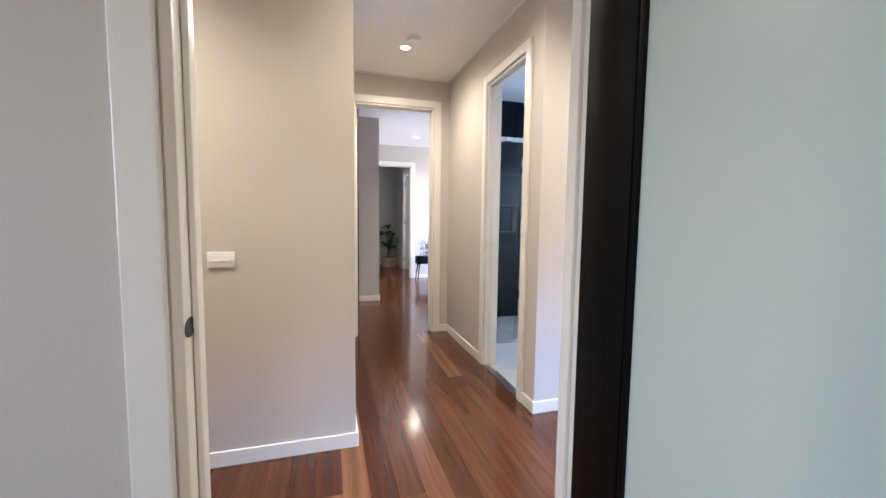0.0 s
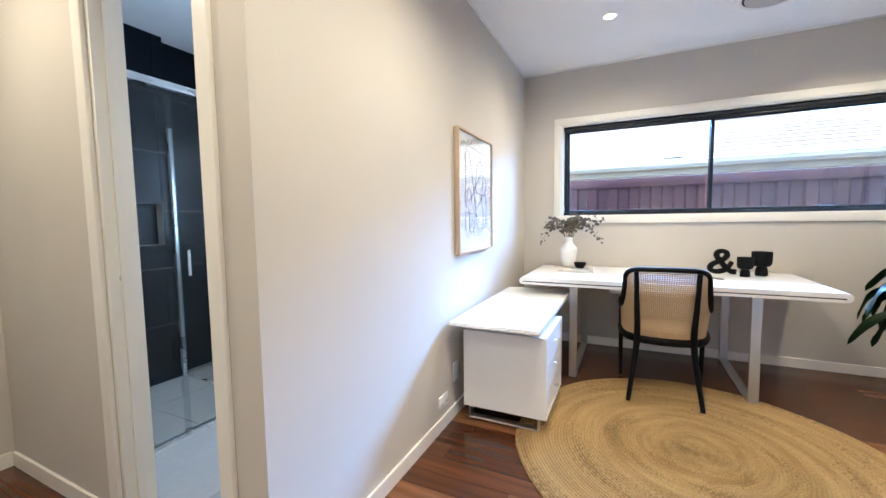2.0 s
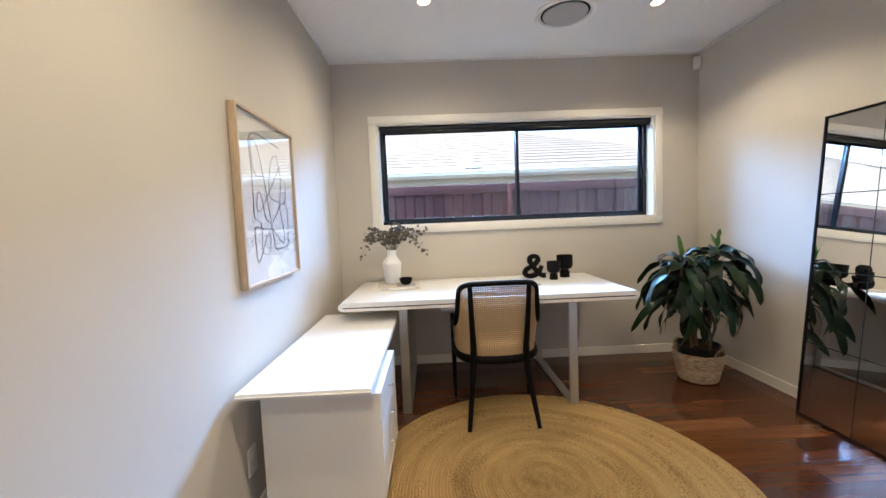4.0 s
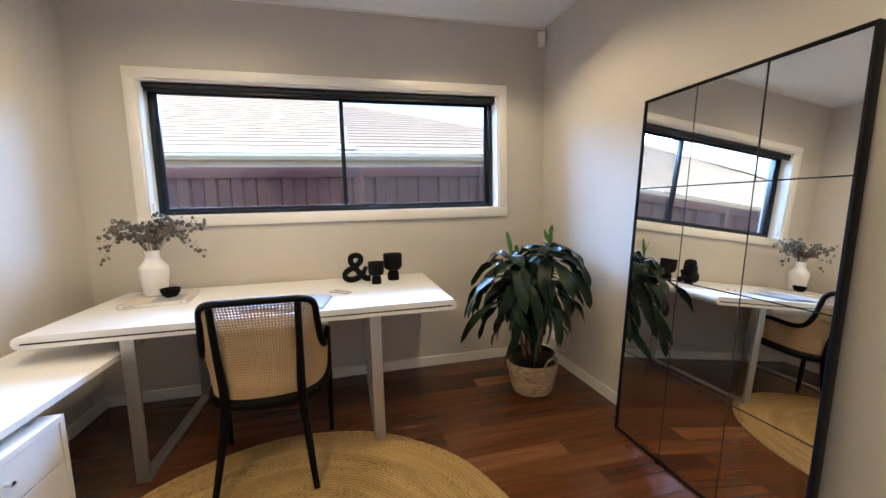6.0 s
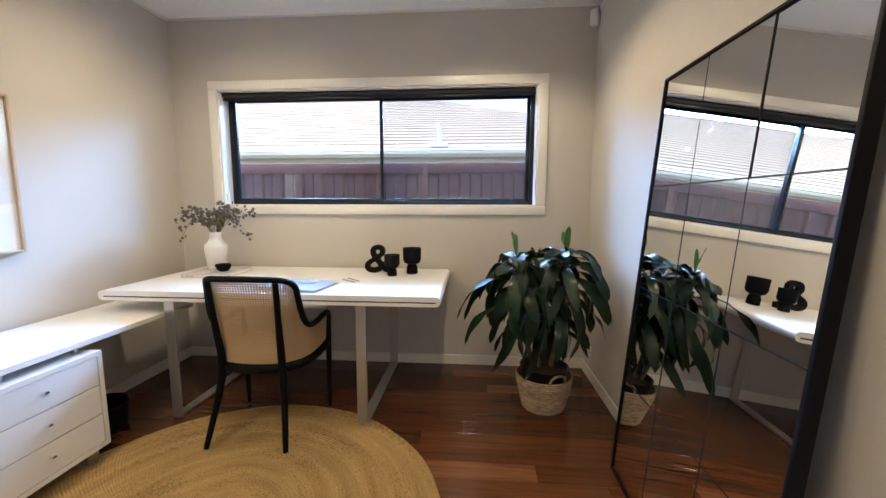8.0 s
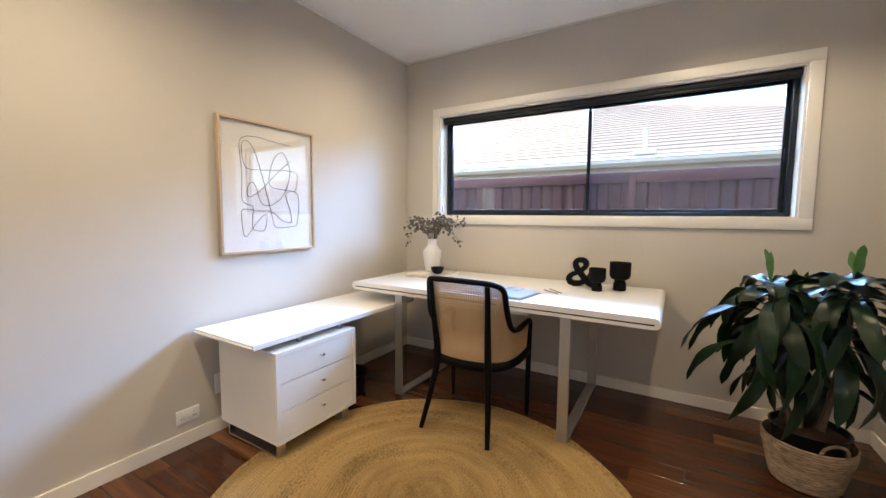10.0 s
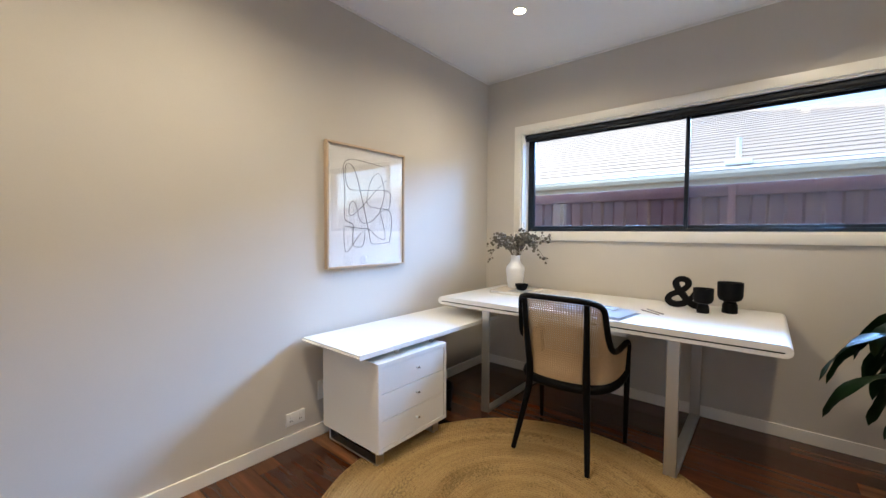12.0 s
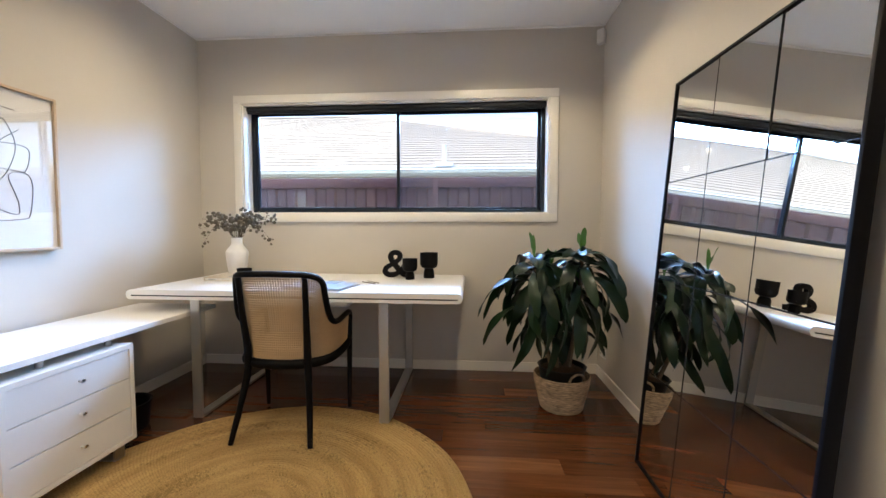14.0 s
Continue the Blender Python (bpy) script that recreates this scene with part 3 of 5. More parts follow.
# ---- window ----
def office_window():
    """Sliding aluminium window in the east wall, with white lining, architrave and a rolled blind."""
    y0, y1, z0, z1 = WIN
    win = tagged(new("window_1"), "black aluminium sliding window with two panes in a white surround", "", "", "structure")
    w = 0.066
    part("architrave", boxes([(E_X - 0.018, E_X, y0 - w, y1 + w, z1, z1 + w), (E_X - 0.018, E_X, y0 - w, y1 + w, z0 - w, z0),
                              (E_X - 0.018, E_X, y0 - w, y0, z0, z1), (E_X - 0.018, E_X, y1, y1 + w, z0, z1)], 0.003), M["trim"], win, "white painted architrave")
    part("lining", boxes([(E_X - 0.002, E_X + 0.15, y0 - 0.001, y0 + 0.012, z0 + 0.012, z1 - 0.012), (E_X - 0.002, E_X + 0.15, y1 - 0.012, y1 + 0.001, z0 + 0.012, z1 - 0.012),
                          (E_X - 0.002, E_X + 0.15, y0, y1, z1 - 0.012, z1 + 0.001)]), M["trim"], win)
    part("window_sill", boxes([(E_X - 0.002, E_X + 0.15, y0, y1, z0 - 0.001, z0 + 0.012)]), M["trim"], win)
    f0, f1, t = E_X + 0.115, E_X + 0.19, 0.032
    part("window_frame", boxes([(f0, f1, y0 + 0.010, y0 + 0.010 + t, z0 + 0.01, z1 - 0.01), (f0, f1, y1 - 0.010 - t, y1 - 0.010, z0 + 0.01, z1 - 0.01),
                                (f0, f1, y0 + 0.042, y1 - 0.042, z1 - 0.01 - t, z1 - 0.01), (f0, f1, y0 + 0.042, y1 - 0.042, z0 + 0.010, z0 + 0.038)], 0.002), M["window_alu"], win, "black powder-coated aluminium frame")
    mid = 0.345
    a, b = y0 + 0.042, y1 - 0.042

    def sash(p, q, x, name):
        s = part(name, boxes([(x, x + 0.022, p, p + 0.026, z0 + 0.038, z1 - 0.042), (x, x + 0.022, q - 0.026, q, z0 + 0.038, z1 - 0.042),
                              (x, x + 0.022, p + 0.026, q - 0.026, z0 + 0.038, z0 + 0.060), (x, x + 0.022, p + 0.026, q - 0.026, z1 - 0.064, z1 - 0.042)], 0.0015), M["window_alu"], win)
        g = part("pane", boxes([(x + 0.009, x + 0.013, p + 0.024, q - 0.024, z0 + 0.058, z1 - 0.062)]), M["clear_glass"], s, "clear glass pane")
        g.visible_shadow = False

    sash(mid - 0.016, b, f0 + 0.008, "sash")
    sash(a, mid + 0.016, f0 + 0.036, "sash")
    fs = part("fly_screen", boxes([(f1 - 0.006, f1 - 0.005, a, mid, z0 + 0.04, z1 - 0.045)]), M["fly_screen"], win, "fine grey insect mesh")
    fs.visible_shadow = False
    part("latch", boxes([(f0 - 0.004, f0 + 0.006, a + 0.008, a + 0.022, 1.62, 1.70)], 0.003), M["window_alu"], win)
    bl = thing("roller_blind", (E_X + 0.05, (y0 + y1) / 2, z1 - 0.035), "rolled-up black roller blind at the window head", "window blind")
    L = (y1 - y0) / 2 - 0.02
    bm = tube([(0, -L, 0), (0, L, 0)], 0.026, 20)
    part("roll", bm, M["blind_fabric"], bl, "black blind fabric roll")
    part("bottom_rail", boxes([(-0.032, -0.018, -L + 0.01, L - 0.01, -0.040, -0.026)], 0.004), M["window_alu"], bl)
    for s in (-1, 1):
        part("bracket", boxes([(-0.03, 0.03, s * (L + 0.006) - 0.003, s * (L + 0.006) + 0.003, -0.03, 0.032)], 0.002), M["plastic_white"], bl)
    part("chain", tube([(-0.02, L - 0.006, 0.0), (-0.026, L - 0.006, -0.4), (-0.02, L - 0.006, -0.79)], 0.0022, 6), M["plastic_white"], bl, "white bead chain")
    part("chain_weight", box(-0.036, -0.014, L - 0.012, L + 0.004, -0.82, -0.765, 0.005), M["plastic_white"], bl)


office_window()


# ---- doors ----
def glass_door(name, length, height, label):
    """Dark timber leaf with one tall frosted pane; hinge edge at x=0, leaf along +x, thickness in y."""
    d = tagged(new(name), label, "", "", "structure")
    st, th = 0.145, 0.019
    part("door_frame", boxes([(0, st, -th, th, 0.008, height), (length - st, length, -th, th, 0.008, height), (st, length - st, -th, th, height - st, height), (st, length - st, -th, th, 0.008, 0.24)], 0.003), M["door_dark"], d, "dark stained timber door frame")
    part("bead", boxes([(st, st + 0.012, -th + 0.004, th - 0.004, 0.24, height - st), (length - st - 0.012, length - st, -th + 0.004, th - 0.004, 0.24, height - st),
                        (st + 0.012, length - st - 0.012, -th + 0.004, th - 0.004, height - st - 0.012, height - st), (st + 0.012, length - st - 0.012, -th + 0.004, th - 0.004, 0.24, 0.252)], 0.002), M["door_dark"], d)
    part("pane", boxes([(st + 0.011, length - st - 0.011, -0.004, 0.004, 0.251, height - st - 0.011)]), M["frosted_glass"], d, "greenish frosted glass pane")
    for s in (-1, 1):
        h = part("door_handle", lathe([(0.0, 0.0), (0.026, 0.0), (0.026, 0.006), (0.010, 0.009), (0.010, 0.045), (0, 0.047)], 20), M["brushed_steel"], d, "brushed metal lever handle")
        h.matrix_local = pose(length - 0.06, s * th, 1.02, -90 * s)
        lv = part("lever", tube([(0, 0, 0.04), (0, 0, 0.05), (-0.11, 0, 0.05)], 0.008, 10), M["brushed_steel"], h)
    return d


def hinge(name, x, y, z, rz, label="brushed steel butt hinge with three screws"):
    h = thing(name, (x, y, z), label, "hinge", "door hinges", rz)
    bm, rad = bmesh.new(), 0.012
    outline = [(0.038, -0.05), (0.038, 0.05)]
    for cz, a0 in ((0.05 - rad, 90), (-0.05 + rad, 180)):
        outline += [(0.002 + rad + rad * math.cos(radians(a0 + 15 * k)), cz + rad * math.sin(radians(a0 + 15 * k))) for k in range(7)]
    rows = [[bm.verts.new((x, y, zz)) for x, zz in outline] for y in (-0.002, 0.0015)]
    for k in range(len(outline)):
        q = (k + 1) % len(outline)
        bm.faces.new((rows[0][k], rows[0][q], rows[1][q], rows[1][k]))
    bm.faces.new(rows[0])
    bm.faces.new(rows[1][::-1])
    part("leaf_plate", bm, M["brushed_steel"], h, smooth=False)
    part("knuckle", tube([(0.043, 0.003, -0.05), (0.043, 0.003, 0.05)], 0.005, 10), M["brushed_steel"], h)
    for dx, dz in ((0.027, 0.036), (0.014, 0.0), (0.022, -0.037)):
        sc = part("screw", tube([(dx, -0.003, dz), (dx, 0.001, dz)], 0.0042, 12), M["chrome"], h)
        # Black bar painted in for the shade of the screw's groove.
        part("screw_slot", box(dx - 0.0026, dx + 0.0026, -0.0034, -0.0028, dz - 0.0007, dz + 0.0007), M["opening_shade"], sc)
    return h


d = glass_door("door_1", 0.86, DOOR_H - 0.025, "dark timber door with a frosted glass pane, standing open")
d.matrix_world = pose(0.566, 0.634, 0, 0, 0, -88.5)
for z in (0.22, 1.172, 2.12):
    hinge("hinge", 0.5775, 0.663, z, -90)
d = glass_door("door_2", 0.82, HDH - 0.03, "dark timber door with a glass pane, standing open against the wall")
d.matrix_world = pose(HD0 + 0.028, HALL_END + WT + 0.012, 0, 0, 0, 94)
for z in (0.30, 1.22, 2.14):
    hinge("hinge", HD0 + 0.020, HALL_END + 0.075, z, 90)


def plain_door(name, length, height, label):
    d = tagged(new(name), label, "", "", "structure")
    part("door_leaf", box(0, length, -0.018, 0.018, 0.008, height, 0.002), M["trim"], d)
    for z in (0.25, 1.15, 2.05):
        part("hinge", boxes([(-0.004, 0.004, -0.03, 0.03, z - 0.05, z + 0.05)], 0.001), M["black_frame"], d, "black hinge")
    return d


d = plain_door("door_3", 0.78, 2.27, "white painted interior door, standing ajar")
d.matrix_world = pose(1.79, 9.13, 0, 0, 0, -60)


def strike(x, y, z, rz, label):
    """A small rounded latch plate on a door lining."""
    s = thing("latch_plate", (x, y, z), label, "latch", "", rz)
    bm = bmesh.new()
    lathe([(0, 0), (0.019, 0), (0.0185, 0.0016), (0.011, 0.0018), (0.010, 0.0006), (0, 0.0006)], 24, bm=bm)
    for v in bm.verts:
        v.co.y *= 1.6
    part("plate", bm, M["worn_steel"], s, "dull dark steel plate")
    return s


s = strike(-0.2825 + 0.0005, 0.735, 0.985, 0, "worn dark steel strike plate let into a white door lining")
s.matrix_world = pose(-0.2845, 0.678, 1.040, 0, 90, 0)
s = thing("sliding_door_pull", (HALL_X + 0.055, BATH_Y1 + 0.081, 1.042), "round brushed metal edge pull in a white bathroom door lining", "door pull")
part("pull", lathe([(0, -0.012), (0.020, -0.012), (0.022, -0.008), (0.020, 0.0), (0.012, 0.004), (0, 0.004)], 20), M["brushed_steel"], s).matrix_local = pose(0, 0, 0, 90)


# ---- plates and small fixtures ----
def wall_plate(at, rz, w, h, slots, label, category="power outlet", group=""):
    """A plastic plate facing -y with slots or rockers: (x, z, width, height) each."""
    o = thing("wall_plate", at, label, category, group, rz)
    part("plate", box(-w / 2, w / 2, -0.009, 0.0, -h / 2, h / 2, 0.003), M["plastic_white"], o)
    for x, z, sw, sh in slots:
        # Narrow slots are black blocks in place of shaded holes.
        part("rocker", box(x - sw / 2, x + sw / 2, -0.012, -0.008, z - sh / 2, z + sh / 2, 0.0015), M["plastic_white"] if sw > 0.008 and sh > 0.006 else M["opening_shade"], o)
    return o


wall_plate((-0.525, 1.93, 1.04), 0, 0.120, 0.076, [(-0.022, -0.004, 0.026, 0.007), (0.022, -0.004, 0.026, 0.007)], "white double light switch on the hallway wall", "light switch")
GPO = [(-0.030, 0.014, 0.012, 0.018), (0.030, 0.014, 0.012, 0.018), (-0.036, -0.010, 0.003, 0.009), (-0.024, -0.010, 0.003, 0.009), (0.024, -0.010, 0.003, 0.009), (0.036, -0.010, 0.003, 0.009)]
wall_plate((2.478, N_Y, 0.168), 0, 0.118, 0.075, GPO, "white double power outlet low on the wall")
wall_plate((2.665, N_Y, 0.285), 0, 0.075, 0.118, [(0, 0.02, 0.020, 0.020)], "white vertical data outlet behind a drawer unit", "data outlet")
wall_plate((4.36, S_Y, 0.21), 180, 0.118, 0.075, GPO, "white double power outlet behind a potted plant")

sn = thing("motion_sensor", (4.475, S_Y + 0.03, 2.60), "small white motion sensor in the ceiling corner", "security sensor", "", 45)
part("housing", box(-0.030, 0.030, -0.022, 0.026, -0.055, 0.055, 0.012), M["plastic_white"], sn)
part("lens_window", box(-0.022, 0.022, -0.0255, -0.020, -0.035, 0.008, 0.004), M["grey_vent"], sn, "milky lens window")

sm = thing("smoke_alarm", (0.652, 3.03, CEIL), "round white smoke alarm on the hallway ceiling", "smoke alarm")
part("base", lathe([(0, -0.010), (0.062, -0.010), (0.064, 0.0)], 32), M["plastic_white"], sm)
part("cover", lathe([(0, -0.038), (0.030, -0.037), (0.050, -0.030), (0.055, -0.012), (0.055, -0.010)], 32), M["plastic_white"], sm)

vt = thing("ceiling_vent", (3.775, 0.175, CEIL), "round ceiling air vent with a grey centre cone and white rim", "air vent")
part("rim", lathe([(0.165, -0.004), (0.178, -0.014), (0.205, -0.012), (0.212, -0.003), (0.212, 0.0)], 48), M["plastic_white"], vt, "white rim")
part("cone", lathe([(0.0, -0.020), (0.120, -0.020), (0.150, -0.014), (0.152, -0.008)], 48), M["grey_vent"], vt, "grey centre disc")
# No duct is built; a black disc gives the shade behind the cone.
part("throat", lathe([(0.166, -0.004), (0.150, -0.001), (0.0, -0.001)], 48), M["opening_shade"], vt, "black disc for the shade inside the vent")


# ---- desk and return ----
def desk():
    d = thing("desk", (4.02, 0.785, 0), "long white lacquered desk with rounded ends on silver frame legs", "desk")
    x0, x1, y0, y1, zt, zb = -0.465, 0.455, -1.01, 1.015, 0.78, 0.722
    bm = bmesh.new()
    r = (zt - zb) / 2

    def slab_profile(ya, yb, za, zc, rr, cap):
        pts = []
        for i in range(9):
            a = -math.pi / 2 + math.pi * i / 8
            pts.append((yb - rr + rr * math.cos(a), (za + zc) / 2 + rr * math.sin(a)))
        for i in range(9):
            a = math.pi / 2 + math.pi * i / 8
            pts.append((ya + rr + rr * math.cos(a), (za + zc) / 2 + rr * math.sin(a)))
        return pts

    outer = slab_profile(y0, y1, zb, zt, r, 0)
    inner_r = 0.004
    inner = slab_profile(y0 + 0.026, y1 - 0.026, 0.738, 0.751, inner_r, 0)
    vo0 = [bm.verts.new((x0, p[0], p[1])) for p in outer]
    vo1 = [bm.verts.new((x1, p[0], p[1])) for p in outer]
    vi0 = [bm.verts.new((x0, p[0], p[1])) for p in inner]
    vi1 = [bm.verts.new((x1, p[0], p[1])) for p in inner]
    n = len(outer)
    for i in range(n):
        j = (i + 1) % n
        bm.faces.new((vo0[i], vo0[j], vo1[j], vo1[i]))
        bm.faces.new((vi0[i], vi0[j], vi1[j], vi1[i]))
        bm.faces.new((vo0[i], vo0[j], vi0[j], vi0[i]))
        bm.faces.new((vo1[i], vo1[j], vi1[j], vi1[i]))
    part("desktop", bm, M["white_lacquer"], d, "white lacquered folded desktop with a dark edge slot")
    # Black block fills the slot to stand for the shade inside it.
    part("slot_core", box(x0 + 0.006, x1 - 0.006, y0 + 0.029, y1 - 0.029, 0.7385, 0.7505, 0.0), M["opening_shade"], d, "black fill for the shade in the desk edge slot")
    for y in (0.23 - 0.785, 1.375 - 0.785):
        part("leg_frame", bar([(-0.445, y, 0.722), (-0.445, y, 0.008), (0.445, y, 0.008), (0.445, y, 0.722)], 0.06, 0.016), M["silver_paint"], d, "silver painted flat steel leg loop")
    part("crossbar", box(-0.02, 0.02, -0.55, 0.58, 0.690, 0.720, 0.002), M["silver_paint"], d)
    part("drawer_tray", box(-0.34, 0.06, -0.305, 0.335, 0.668, 0.7215, 0.004), M["white_lacquer"], d, "shallow white drawer under the desktop")
    return d


desk()


def side_return():
    """The lower white return top, held on posts, and the drawer unit under it."""
    t = thing("desk_return", (3.04, 1.675, 0), "white lacquered low desk return running under the desk end", "desk return")
    bm = box(-0.535, 0.79, -0.250, 0.285, 0.620, 0.645, 0.0)
    es = [e for e in bm.edges if all(v.co.x < 0 for v in e.verts) and abs(e.verts[0].co.z - e.verts[1].co.z) < 1e-6]
    bmesh.ops.bevel(bm, geom=es, offset=0.011, segments=4, affect="EDGES")
    part("return_top", bm, M["white_lacquer"], t, "thin white top with a rounded front edge")
    for x, y in ((-0.22, -0.19), (-0.22, 0.19), (0.10, 0.19), (0.08, -0.19)):
        part("post", tube([(x, y, 0.578), (x, y, 0.621)], 0.014, 14), M["silver_paint"], t)
    p = thing("drawer_unit", (2.895, 1.665, 0), "white lacquered drawer unit with three drawers on a metal sled base", "drawer unit")
    x0, x1, y0, y1, z0, z1 = -0.277, 0.277, -0.262, 0.245, 0.098, 0.578
    w = 0.022
    bm = holed("y", y0, y1, x0, x1, z0, z1, [(x0 + w, x1 - w, z0 + w, z1 - w)])
    es = [e for e in bm.edges if all(abs(v.co.x - x0) < 1e-4 for v in e.verts) or all(abs(v.co.x - x1) < 1e-4 for v in e.verts) or all(abs(v.co.z - z1) < 1e-4 for v in e.verts) or all(abs(v.co.z - z0) < 1e-4 for v in e.verts)]
    bmesh.ops.bevel(bm, geom=[e for e in es if e.is_manifold and e.calc_face_angle(0) > 0.5], offset=0.010, segments=3, affect="EDGES")
    part("carcass", bm, M["white_lacquer"], p, "white carcass with softened edges", smooth=False)
    part("back_panel", box(x0 + w, x1 - w, y1 - w, y1 - 0.001, z0 + w, z1 - w), M["white_lacquer"], p)
    hh = (z1 - z0 - 2 * w) / 3
    for i in range(3):
        za = z0 + w + i * hh
        dr = part("drawer", box(x0 + w + 0.002, x1 - w - 0.002, y0 + 0.003, y0 + 0.021, za + 0.002, za + hh - 0.002, 0.0012), M["white_lacquer"], p, smooth=False)
        k = part("knob", lathe([(0, 0), (0.006, 0), (0.0045, 0.012), (0.0095, 0.017), (0.0095, 0.022), (0, 0.0235)], 16), M["chrome"], dr, "small chrome knob")
        k.matrix_local = pose(0.01, y0 + 0.003, za + hh * 0.55, 90)
    # Added black block behind the fronts, giving the drawer gaps their shade.
    part("drawer_box", box(x0 + w + 0.004, x1 - w - 0.004, y0 + 0.024, y1 - w - 0.004, z0 + w + 0.006, z1 - w - 0.006, 0.0), M["opening_shade"], p)
    part("sled_runner", bar([(x0 + 0.05, y0 + 0.05, 0.099), (x0 + 0.05, y0 + 0.05, 0.014), (x0 + 0.05, y1 - 0.03, 0.014), (x0 + 0.05, y1 - 0.03, 0.099)], 0.055, 0.012, across=(1, 0, 0)), M["brushed_steel"], p, "brushed steel sled runner")
    part("sled_runner", bar([(x1 - 0.05, y0 + 0.05, 0.099), (x1 - 0.05, y0 + 0.05, 0.014), (x1 - 0.05, y1 - 0.03, 0.014), (x1 - 0.05, y1 - 0.03, 0.099)], 0.055, 0.012, across=(1, 0, 0)), M["brushed_steel"], p, "brushed steel sled runner")


side_return()


# ---- chair ----
def cane_panel(corner, nu, nv, thick, bm, mesh_from=0.0):
    """A woven cane sheet over a surface corner(u, v): crossing strands with open holes."""
    P = [[corner(i / nu, j / nv) for j in range(nv + 1)] for i in range(nu + 1)]
    for i in range(nu + 1):
        pts = [P[i][j] for j in range(nv + 1)]
        ribbon(pts, thick, bm)
    for j in range(nv + 1):
        pts = [P[i][j] for i in range(nu + 1)]
        ribbon(pts, thick, bm)


def ribbon(pts, w, bm):
    """A slim four-sided strand along points."""
    rings = []
    for i, p in enumerate(pts):
        d = (pts[min(i + 1, len(pts) - 1)] - pts[max(i - 1, 0)]).normalized()
        a = d.cross(Vector((0.9, 0.3, 0.2))).normalized() * w
        b = d.cross(a).normalized() * w * 0.45
        rings.append([bm.verts.new(p + q) for q in (a, b, -a, -b)])
    for r0, r1 in zip(rings, rings[1:]):
        for k in range(4):
            bm.faces.new((r0[k], r0[(k + 1) % 4], r1[(k + 1) % 4], r1[k]))


def chair():
    """A barrel armchair: black bentwood frame, woven cane back and sides, upholstered seat. It faces +x."""
    c = thing("desk_chair", (3.52, 0.765, 0.015), "black bentwood armchair with woven cane back at the desk", "chair")
    BW = M["black_wood"]
    # frame heights and places, relative to the chair's middle
    top_z, arm_z, seat_z = 0.890, 0.640, 0.425
    rl = {}
    for s in (-1, 1):
        stile_top = Vector((-0.200, s * 0.180, top_z - 0.012))
        seat_pt = Vector((-0.135, s * 0.162, seat_z - 0.01))
        foot = Vector((-0.245, s * 0.215, 0.0))
        part("back_leg", tube([stile_top, (-0.175, s * 0.174, 0.66), seat_pt, (-0.175, s * 0.185, 0.22), foot], [0.015, 0.016, 0.021, 0.017, 0.013], 12, smooth_path=2), BW, c, "turned black back post and leg")
        part("front_leg", tube([(0.242, s * 0.274, 0.575), (0.236, s * 0.272, seat_z), (0.240, s * 0.268, 0.0)], [0.014, 0.017, 0.013], 12, smooth_path=2), BW, c)
    arch = [(0.243, -0.274, 0.560), (0.241, -0.274, 0.592), (0.222, -0.276, 0.618), (0.13, -0.276, 0.614), (0.05, -0.274, 0.602), (-0.035, -0.268, 0.608), (-0.080, -0.260, 0.665),
            (-0.105, -0.250, 0.77), (-0.120, -0.244, top_z - 0.030), (-0.190, -0.19, top_z + 0.002), (-0.212, -0.10, top_z + 0.006), (-0.218, 0.0, top_z + 0.008)]
    full = arch + [(x, -y, z) for x, y, z in arch[-2::-1]]
    part("top_rail", tube(full, 0.0165, 12, smooth_path=2), BW, c, "bent black back and arm rail")
    base = [(0.235, -0.262, seat_z), (0.10, -0.268, seat_z - 0.012), (-0.03, -0.245, seat_z - 0.022), (-0.11, -0.19, seat_z - 0.022), (-0.145, -0.10, seat_z - 0.022), (-0.155, 0.0, seat_z - 0.022)]
    basef = base + [(x, -y, z) for x, y, z in base[-2::-1]]
    part("seat_rail", tube(basef, 0.027, 12, smooth_path=2, flat=1.0), BW, c)
    part("front_rail", tube([(0.235, -0.262, seat_z - 0.005), (0.245, 0, seat_z - 0.005), (0.235, 0.262, seat_z - 0.005)], 0.019, 12, smooth_path=1), BW, c)

    def along(path, u):
        p = [Vector(q) for q in path]
        seg = [(b - a).length for a, b in zip(p, p[1:])]
        s = u * sum(seg)
        for a, b, l in zip(p, p[1:], seg):
            if s <= l:
                return a.lerp(b, s / max(l, 1e-6))
            s -= l
        return p[-1]

    def smooth(path, n=2):
        pts = [Vector(q) for q in path]
        for _ in range(n):
            o = [pts[0]]
            for a, b in zip(pts, pts[1:]):
                o += [a.lerp(b, 0.25), a.lerp(b, 0.75)]
            pts = o + [pts[-1]]
        return pts

    top_s, base_s = smooth(full), smooth(basef)

    def surf(u, v):
        a, b = along(base_s, 0.03 + 0.94 * u), along(top_s, 0.045 + 0.91 * u)
        p = a.lerp(b, v)
        bulge = 0.020 * math.sin(math.pi * v) * math.sin(math.pi * u)
        return p + Vector((bulge, 0, 0))

    nu, nv = 108, 38
    bm = bmesh.new()
    cane_panel(surf, nu, nv, 0.0036, bm)
    tagged(part("cane_back", bm, M["cane"], c, "open woven natural cane back and sides", smooth=False), kind="stuff")
    bm = bmesh.new()
    ring = [(x * 0.93, y * 0.93) for x, y, z in smooth(base, 1)]
    ring = ring + [(x, -y) for x, y in ring[-2::-1]]
    ring += [(0.232, y) for y in (0.15, 0.05, -0.05, -0.15)]
    rows = []
